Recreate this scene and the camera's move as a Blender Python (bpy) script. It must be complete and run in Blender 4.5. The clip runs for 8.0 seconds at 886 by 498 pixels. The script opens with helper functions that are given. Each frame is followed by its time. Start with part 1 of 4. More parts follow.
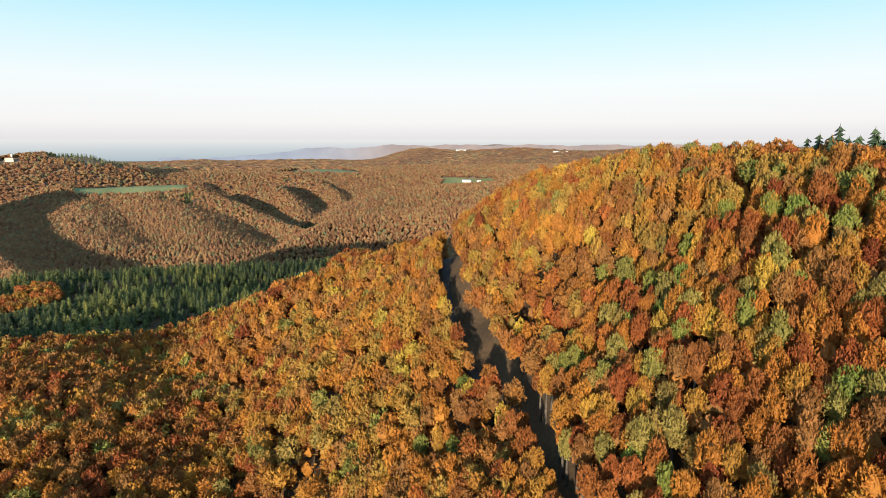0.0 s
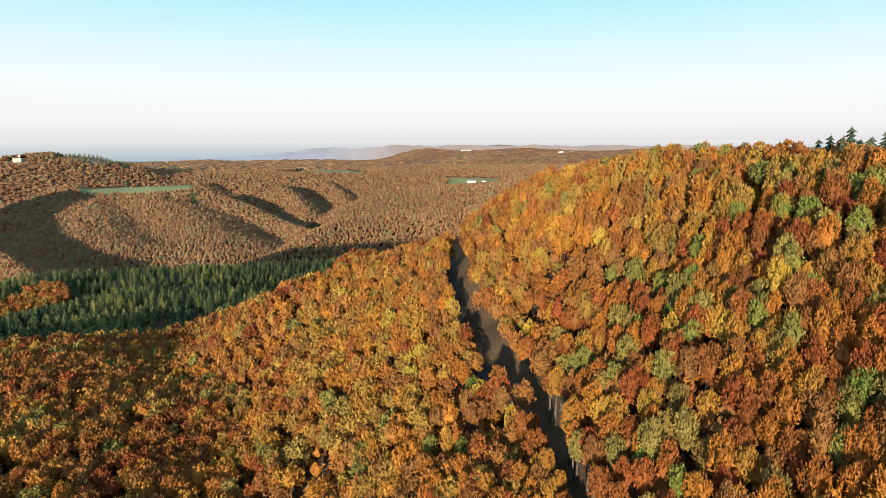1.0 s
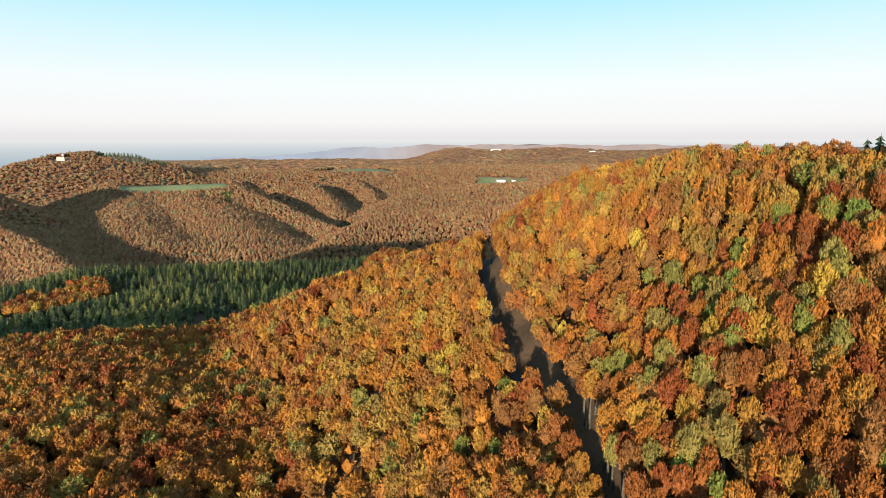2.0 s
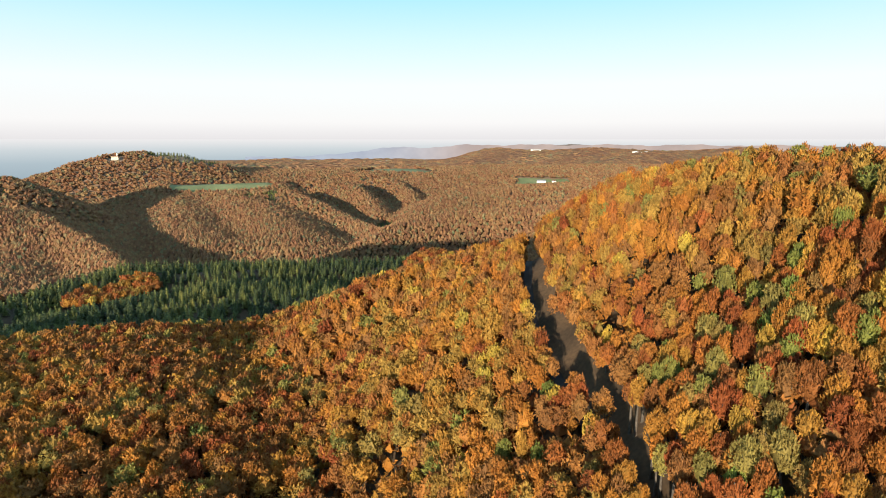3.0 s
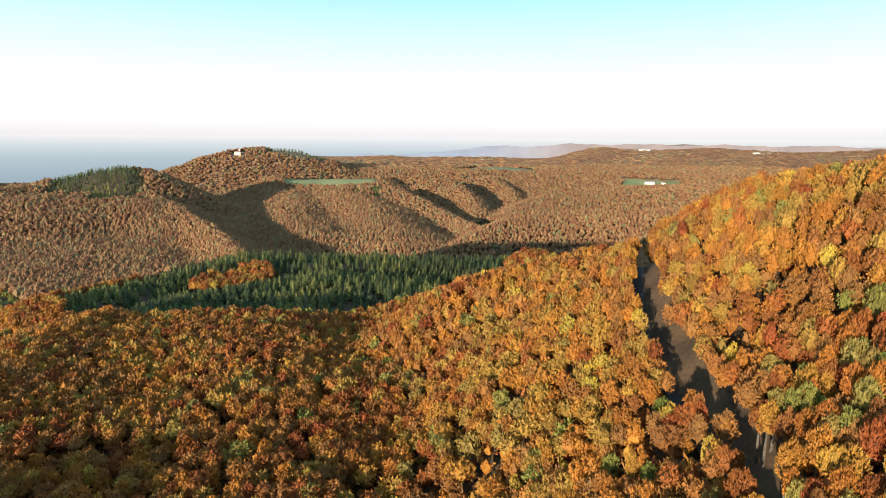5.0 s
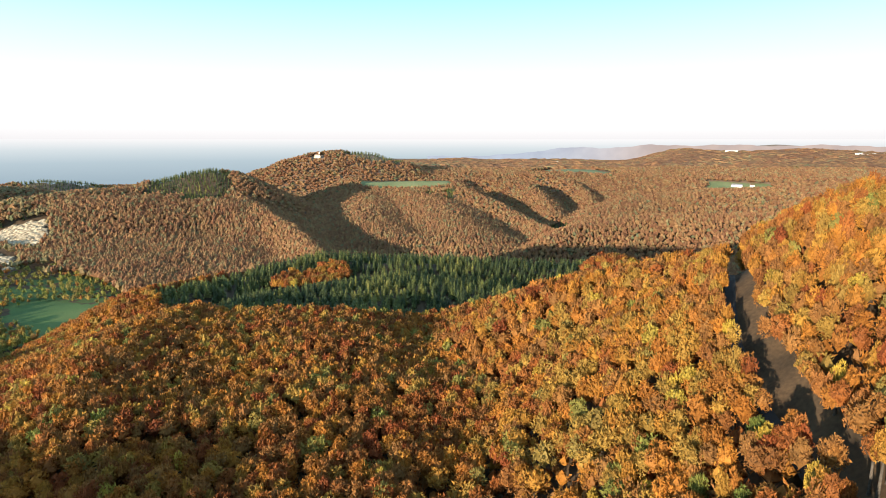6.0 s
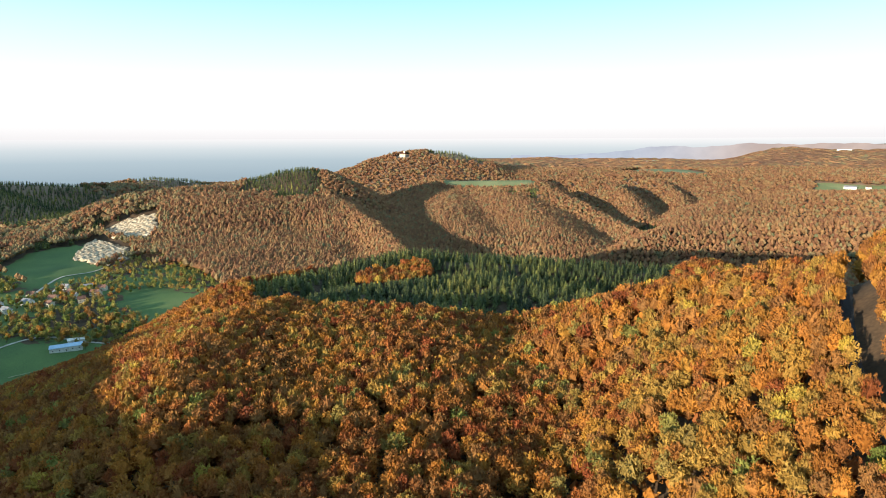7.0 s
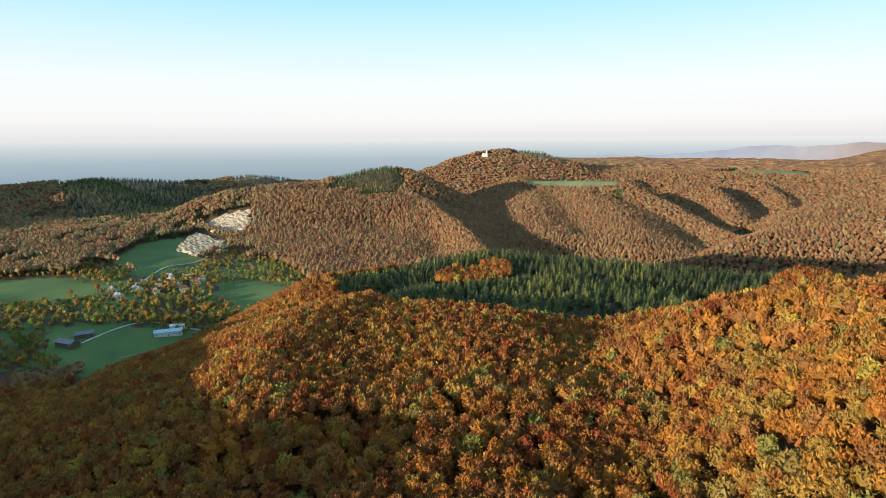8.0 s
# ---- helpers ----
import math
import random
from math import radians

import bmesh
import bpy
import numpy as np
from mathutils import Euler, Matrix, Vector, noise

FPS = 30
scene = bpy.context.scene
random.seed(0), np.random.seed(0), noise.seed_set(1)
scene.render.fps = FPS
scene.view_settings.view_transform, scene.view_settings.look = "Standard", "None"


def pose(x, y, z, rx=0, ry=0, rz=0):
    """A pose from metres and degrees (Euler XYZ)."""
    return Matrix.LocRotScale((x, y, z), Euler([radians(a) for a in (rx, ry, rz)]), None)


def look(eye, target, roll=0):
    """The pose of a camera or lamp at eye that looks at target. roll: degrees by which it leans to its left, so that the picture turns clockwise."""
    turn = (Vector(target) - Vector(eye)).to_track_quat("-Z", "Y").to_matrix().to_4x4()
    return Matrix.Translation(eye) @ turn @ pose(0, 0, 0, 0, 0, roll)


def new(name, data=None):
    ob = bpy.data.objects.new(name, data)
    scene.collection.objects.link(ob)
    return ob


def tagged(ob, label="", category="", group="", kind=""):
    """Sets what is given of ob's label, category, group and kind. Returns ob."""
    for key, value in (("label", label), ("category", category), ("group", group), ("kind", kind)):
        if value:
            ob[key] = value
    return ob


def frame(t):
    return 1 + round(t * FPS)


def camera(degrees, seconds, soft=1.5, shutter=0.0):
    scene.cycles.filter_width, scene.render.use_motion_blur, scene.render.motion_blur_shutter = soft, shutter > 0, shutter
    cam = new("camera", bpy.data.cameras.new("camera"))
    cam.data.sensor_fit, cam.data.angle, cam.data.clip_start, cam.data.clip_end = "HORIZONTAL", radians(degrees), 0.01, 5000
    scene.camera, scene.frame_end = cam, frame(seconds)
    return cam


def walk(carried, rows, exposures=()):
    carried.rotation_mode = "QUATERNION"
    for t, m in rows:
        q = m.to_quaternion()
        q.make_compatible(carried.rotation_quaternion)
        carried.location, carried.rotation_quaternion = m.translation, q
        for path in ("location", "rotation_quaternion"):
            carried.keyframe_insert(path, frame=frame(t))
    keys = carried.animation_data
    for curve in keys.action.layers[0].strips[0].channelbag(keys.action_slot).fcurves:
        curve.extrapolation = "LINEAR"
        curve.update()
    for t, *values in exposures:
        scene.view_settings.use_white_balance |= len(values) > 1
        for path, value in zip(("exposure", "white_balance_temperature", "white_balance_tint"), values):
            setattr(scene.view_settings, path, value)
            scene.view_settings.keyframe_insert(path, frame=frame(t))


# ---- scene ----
cam = camera(75.3, 8.0, soft=0.95)
PATH = [
    (0, (-0.591, 1.407, 228.987), (-0.589, 3.372, 228.617), -0.0),
    (0.5, (-1.161, 1.334, 229.056), (-1.162, 3.3, 228.687), -0.0),
    (1, (-1.771, 1.286, 229.159), (-1.785, 3.252, 228.79), -0.0),
    (1.5, (-2.436, 1.28, 229.252), (-2.493, 3.244, 228.882), -0.0),
    (3, (-4.668, 1.515, 229.662), (-4.913, 3.465, 229.291), -0.0),
    (3.5, (-5.495, 1.805, 229.744), (-5.816, 3.744, 229.374), 0.0),
    (4, (-6.237, 2.178, 229.793), (-6.635, 4.102, 229.422), 0.0),
    (4.5, (-6.994, 2.628, 229.816), (-7.47, 4.535, 229.446), -0.1),
    (4.7, (-7.357, 2.869, 229.803), (-7.871, 4.765, 229.429), 0.2),
    (6, (-10.023, 4.82, 229.437), (-10.834, 6.61, 229.066), -0.0),
    (6.5, (-11.112, 5.744, 229.372), (-12.048, 7.472, 229.0), -0.1),
    (7, (-12.12, 6.746, 229.322), (-13.178, 8.401, 228.949), -0.2),
    (7.5, (-13.008, 7.778, 229.298), (-14.181, 9.355, 228.924), -0.2),
    (8, (-13.851, 8.833, 229.285), (-15.132, 10.322, 228.911), -0.3),
]
walk(cam, [(t, look(eye, target, roll)) for t, eye, target, roll in PATH],
     exposures=[(0, 0.77), (3, 0.82), (4.5, 0.91), (6.5, 1.02), (7.2, 0.96), (8, 0.81)])

# ---- light ----
SUN_AZ, SUN_EL = 11.0, 7.6          # the way the sunlight travels, clockwise from +y, and the sun's height
world = bpy.data.worlds.new("sky")
scene.world = world
world.use_nodes = True
wn = world.node_tree.nodes
sky = wn.new("ShaderNodeTexSky")
sky.sky_type, sky.sun_disc = "NISHITA", False
sky.sun_elevation, sky.sun_rotation = radians(SUN_EL), radians(SUN_AZ + 180)
sky.air_density, sky.dust_density, sky.ozone_density = 1.0, 0.4, 1.5
coord = wn.new("ShaderNodeTexCoord")
split = wn.new("ShaderNodeSeparateXYZ")
wlink = world.node_tree.links.new
wlink(coord.outputs["Generated"], split.inputs[0])


def sky_ramp(stops):
    n = wn.new("ShaderNodeValToRGB")
    e = n.color_ramp.elements
    while len(e) < len(stops):
        e.new(0.5)
    for k, (p, c) in zip(e, stops):
        k.position, k.color = p, (*c, 1)
    wlink(split.outputs[2], n.inputs[0])
    return n.outputs[0]


# haze by height above the horizon: pale and pinkish low down, clearing to cyan
tone = sky_ramp([(0.0, (0.78, 0.76, 0.77)), (0.03, (0.92, 0.91, 0.91)), (0.09, (0.90, 0.95, 0.97)), (0.16, (0.66, 0.90, 0.97)), (0.23, (0.40, 0.80, 0.96)), (0.6, (0.50, 0.84, 1.1)), (1.0, (0.44, 0.74, 1.1))])
veil = sky_ramp([(0.0, (1, 1, 1)), (0.20, (0.95, 0.95, 0.95)), (0.5, (0.85, 0.85, 0.85))])
bright = wn.new("ShaderNodeVectorMath")
bright.operation = "SCALE"
bright.inputs[3].default_value = 2.22
wlink(tone, bright.inputs[0])
haze = wn.new("ShaderNodeMix")
haze.data_type = "RGBA"
wlink(veil, haze.inputs[0])
wlink(sky.outputs[0], haze.inputs[6])
wlink(bright.outputs[0], haze.inputs[7])
wlink(haze.outputs[2], wn["Background"].inputs[0])
wn["Background"].inputs[1].default_value = 0.265
sun = new("sun", bpy.data.lights.new("sun", "SUN"))
sun.data.energy, sun.data.angle, sun.data.color = 7.0, radians(0.6), (1.0, 0.86, 0.66)
sx, sy = math.sin(radians(SUN_AZ)), math.cos(radians(SUN_AZ))
sun.matrix_world = look((0, 0, 900), (sx * 100, sy * 100, 900 - 100 * math.tan(radians(SUN_EL))))


# ---- materials ----
def shader(name, rough=0.8):
    m = bpy.data.materials.new(name)
    m.use_nodes = True
    n = m.node_tree.nodes
    b = n["Principled BSDF"]
    b.inputs["Roughness"].default_value = rough
    b.inputs["Specular IOR Level"].default_value = 0.25
    return m, n, m.node_tree.links.new, b


def ramp(n, stops):
    r = n.new("ShaderNodeValToRGB")
    e = r.color_ramp.elements
    while len(e) < len(stops):
        e.new(0.5)
    for k, (p, c) in zip(e, stops):
        k.position, k.color = p, (*c, 1)
    return r


def grain(n, link, scale, detail=4.0):
    """Noise over real-world position."""
    g = n.new("ShaderNodeNewGeometry")
    t = n.new("ShaderNodeTexNoise")
    t.inputs["Scale"].default_value, t.inputs["Detail"].default_value = scale, detail
    link(g.outputs["Position"], t.inputs["Vector"])
    return t.outputs["Fac"]


def mixed(n, link, kind, fac, a, b):
    m = n.new("ShaderNodeMix")
    m.data_type, m.blend_type = "RGBA", kind
    for s, v in ((0, fac), (6, a), (7, b)):
        if isinstance(v, (int, float)):
            m.inputs[s].default_value = v
        elif isinstance(v, tuple):
            m.inputs[s].default_value = (*v, 1)
        else:
            link(v, m.inputs[s])
    return m.outputs[2]


def plain(name, colour, dark, scale=0.4, rough=0.85, fine=6.0, bump=0.3):
    """A surface of two tones, broad stains and fine grain, with relief."""
    m, n, link, b = shader(name, rough)
    broad, small = grain(n, link, scale), grain(n, link, fine, 6.0)
    r = ramp(n, [(0.35, dark), (0.65, colour)])
    link(broad, r.inputs[0])
    s = ramp(n, [(0.3, (0.72, 0.72, 0.72)), (0.7, (1.1, 1.1, 1.1))])
    link(small, s.inputs[0])
    link(mixed(n, link, "MULTIPLY", 1.0, r.outputs[0], s.outputs[0]), b.inputs["Base Color"])
    if bump:
        u = n.new("ShaderNodeBump")
        u.inputs["Strength"].default_value = bump
        link(small, u.inputs["Height"])
        link(u.outputs[0], b.inputs["Normal"])
    return m


def leaves(name, stops, per_object=False, glow=0.36, vary=1.0, fine=1.5):
    """Foliage: the hue of each tree from its tint, patches over the wood, and a difference from clump to clump."""
    m, n, link, b = shader(name, 0.75)
    if per_object:
        o = n.new("ShaderNodeObjectInfo")
        tint = o.outputs["Random"]
    else:
        a = n.new("ShaderNodeAttribute")
        a.attribute_name = "tint"
        tint = a.outputs["Fac"]
    r = ramp(n, stops)
    link(tint, r.inputs[0])
    isl = n.new("ShaderNodeNewGeometry")
    v = ramp(n, [(0.0, (0.78, 0.75, 0.74)), (0.5, (1.0, 1.0, 1.0)), (1.0, (1.22, 1.2, 1.12))])
    link(isl.outputs["Random Per Island"], v.inputs[0])
    c = mixed(n, link, "MULTIPLY", vary, r.outputs[0], v.outputs[0])
    # single leaves and gaps inside a clump
    tiny = grain(n, link, fine, 3.0)
    f = ramp(n, [(0.34, (0.55, 0.52, 0.50)), (0.5, (1.0, 1.0, 1.0)), (0.66, (1.4, 1.38, 1.25))])
    link(tiny, f.inputs[0])
    c = mixed(n, link, "MULTIPLY", 0.4, c, f.outputs[0])
    bump = n.new("ShaderNodeBump")
    bump.inputs["Strength"].default_value, bump.inputs["Distance"].default_value = 0.5, 0.7 / fine
    link(tiny, bump.inputs["Height"])
    link(bump.outputs[0], b.inputs["Normal"])
    w = ramp(n, [(0.35, (0.75, 0.72, 0.72)), (0.65, (1.2, 1.18, 1.1))])
    link(grain(n, link, 0.10, 2.0), w.inputs[0])
    c = mixed(n, link, "MULTIPLY", 0.8, c, w.outputs[0])
    link(c, b.inputs["Base Color"])
    t = n.new("ShaderNodeBsdfTranslucent")
    link(c, t.inputs[0])
    x = n.new("ShaderNodeMixShader")
    x.inputs[0].default_value = glow
    link(b.outputs[0], x.inputs[1])
    link(t.outputs[0], x.inputs[2])
    link(x.outputs[0], n["Material Output"].inputs[0])
    return m


RED, RUST, BROWN = (0.21, 0.052, 0.017), (0.25, 0.085, 0.021), (0.24, 0.118, 0.037)
ORANGE, GOLD, YELLOW = (0.33, 0.130, 0.022), (0.34, 0.180, 0.032), (0.38, 0.27, 0.044)
OLIVE, GREEN = (0.23, 0.180, 0.050), (0.16, 0.180, 0.038)
AUTUMN = [(0.0, RED), (0.20, RUST), (0.42, BROWN), (0.60, ORANGE), (0.76, GOLD), (0.84, OLIVE), (0.92, GREEN), (0.97, YELLOW)]
M_leaf = leaves("autumn_leaves", AUTUMN, fine=3.2)
# far crowns: haze put into the colour, paler, greyer and more translucent
M_far = leaves("hazed_far_leaves", [(0.0, (0.235, 0.108, 0.060)), (0.4, (0.285, 0.150, 0.078)), (0.7, (0.325, 0.195, 0.092)), (0.86, (0.26, 0.21, 0.11)), (0.95, (0.18, 0.19, 0.10))], vary=0.35, fine=0.4, glow=0.5)
M_needle = leaves("spruce_needles", [(0.0, (0.036, 0.052, 0.024)), (0.35, (0.068, 0.088, 0.030)), (0.7, (0.14, 0.148, 0.042)), (1.0, (0.22, 0.20, 0.055))], glow=0.25)
CROWNS = {
    "rust": leaves("rust_leaves", [(0.0, RED), (0.45, RUST), (1.0, BROWN)], True, fine=3.2),
    "orange": leaves("orange_leaves", [(0.0, RUST), (0.5, ORANGE), (1.0, GOLD)], True, fine=3.2),
    "gold": leaves("gold_leaves", [(0.0, ORANGE), (0.4, GOLD), (0.8, GOLD), (1.0, YELLOW)], True, fine=3.2),
    "olive": leaves("olive_leaves", [(0.0, BROWN), (0.5, OLIVE), (1.0, GREEN)], True, fine=3.2),
    "green": leaves("green_leaves", [(0.0, OLIVE), (0.6, GREEN), (1.0, (0.15, 0.20, 0.040))], True, fine=3.2),
    "yellow": leaves("yellow_leaves", [(0.0, GOLD), (1.0, YELLOW)], True, fine=3.2),
    "needle": leaves("dark_needles", [(0.0, (0.030, 0.050, 0.030)), (1.0, (0.055, 0.085, 0.036))], True, glow=0.1),
}
M_bark = plain("grey_bark", (0.10, 0.082, 0.065), (0.05, 0.042, 0.034), 1.5, 0.9, 14)
M_asphalt = plain("old_asphalt", (0.040, 0.038, 0.038), (0.028, 0.025, 0.023), 0.3, 0.8, 9)
M_gravel = plain("pale_gravel", (0.42, 0.39, 0.33), (0.30, 0.27, 0.22), 0.2, 0.95, 3)
M_grass_track = plain("worn_grass_track", (0.20, 0.22, 0.11), (0.12, 0.15, 0.06), 0.1, 0.95, 3)
M_rock = plain("cream_limestone", (0.47, 0.39, 0.27), (0.15, 0.105, 0.065), 0.22, 0.95, 1.1, 0.6)
M_wall = plain("white_render", (0.70, 0.68, 0.62), (0.52, 0.49, 0.44), 0.5, 0.85, 5, 0.1)
M_cream = plain("cream_render", (0.66, 0.56, 0.42), (0.55, 0.46, 0.34), 0.5, 0.85, 5, 0.1)
M_timber = plain("weathered_boards", (0.16, 0.11, 0.075), (0.09, 0.065, 0.045), 0.8, 0.9, 8, 0.2)
M_tile = plain("red_roof_tiles", (0.17, 0.085, 0.06), (0.10, 0.055, 0.042), 0.6, 0.8, 5, 0.3)
M_slate = plain("grey_roof_sheet", (0.20, 0.20, 0.21), (0.13, 0.13, 0.14), 0.4, 0.6, 5, 0.2)
M_blue = plain("pale_blue_roof_sheet", (0.35, 0.48, 0.60), (0.26, 0.38, 0.50), 0.15, 0.35, 4, 0.1)
M_glass, gn, _, gb = shader("window_glass", 0.08)
gb.inputs["Base Color"].default_value = (0.03, 0.035, 0.04, 1)
gb.inputs["Specular IOR Level"].default_value = 0.6


def land_material():
    """Leaf litter in the woods, pasture where the ground's meadow value is positive."""
    m, n, link, b = shader("land", 0.95)
    litter = ramp(n, [(0.35, (0.045, 0.030, 0.018)), (0.65, (0.090, 0.055, 0.030))])
    link(grain(n, link, 0.08), litter.inputs[0])
    grass = ramp(n, [(0.30, (0.045, 0.085, 0.028)), (0.55, (0.080, 0.128, 0.038)), (0.75, (0.14, 0.165, 0.060))])
    link(grain(n, link, 0.012, 6.0), grass.inputs[0])
    # paler pasture tone, mixed in with distance
    pale_grass = ramp(n, [(0.35, (0.13, 0.15, 0.062)), (0.65, (0.19, 0.20, 0.09))])
    link(grain(n, link, 0.01, 6.0), pale_grass.inputs[0])
    fine = ramp(n, [(0.3, (0.7, 0.7, 0.7)), (0.7, (1.15, 1.15, 1.1))])
    link(grain(n, link, 0.9, 5.0), fine.inputs[0])
    # ground of the far woods: wood tan, paled by haze put into the colour
    woods = ramp(n, [(0.30, (0.15, 0.095, 0.065)), (0.5, (0.22, 0.145, 0.100)), (0.7, (0.27, 0.19, 0.13))])
    link(grain(n, link, 0.006, 8.0), woods.inputs[0])
    away = n.new("ShaderNodeAttribute")
    away.attribute_name = "far_woods"
    litter_out = mixed(n, link, "MIX", away.outputs["Fac"], litter.outputs[0], woods.outputs[0])
    a = n.new("ShaderNodeAttribute")
    a.attribute_name = "meadow"
    edge = n.new("ShaderNodeMath")
    edge.operation = "ADD"
    link(a.outputs["Fac"], edge.inputs[0])
    link(grain(n, link, 0.05, 4.0), edge.inputs[1])
    cut = ramp(n, [(0.47, (0, 0, 0)), (0.53, (1, 1, 1))])
    link(edge.outputs[0], cut.inputs[0])
    c = mixed(n, link, "MIX", cut.outputs[0], litter_out, mixed(n, link, "MIX", away.outputs["Fac"], grass.outputs[0], pale_grass.outputs[0]))
    link(mixed(n, link, "MULTIPLY", 1.0, c, fine.outputs[0]), b.inputs["Base Color"])
    u = n.new("ShaderNodeBump")
    u.inputs["Strength"].default_value = 0.5
    link(grain(n, link, 0.6, 5.0), u.inputs["Height"])
    link(u.outputs[0], b.inputs["Normal"])
    return m


M_land = land_material()


# ---- the lie of the land ----
def polar(az, d):
    return d * math.sin(radians(az)), d * math.cos(radians(az))


def step(a, b, v):
    t = np.clip((v - a) / (b - a), 0, 1)
    return t * t * (3 - 2 * t)


def bumps(x, y, size, seed):
    """Smooth rolling noise of about that size, from -1 to 1."""
    r = np.random.RandomState(seed)
    out = 0
    for k in range(6):
        a, p = r.uniform(0, 6.283), r.uniform(0, 6.283)
        f = 6.283 / size * r.uniform(0.6, 1.5)
        out = out + np.sin(f * (x * math.cos(a) + y * math.sin(a)) + p)
    return out / 3.5


def ridge(x, y, crest, round_top, fall):
    """A spur: heights along a crest line (bearing, distance, height), falling to both sides."""
    pts = [(*polar(a, d), z) for a, d, z in crest]
    best = np.full(np.shape(x), -1e4)
    for (x0, y0, z0), (x1, y1, z1) in zip(pts, pts[1:]):
        ux, uy = x1 - x0, y1 - y0
        s = np.clip(((x - x0) * ux + (y - y0) * uy) / (ux * ux + uy * uy), 0, 1)
        d = np.hypot(x - x0 - s * ux, y - y0 - s * uy)
        best = np.maximum(best, z0 + s * (z1 - z0) - fall * (np.sqrt(d * d + round_top ** 2) - round_top))
    return best


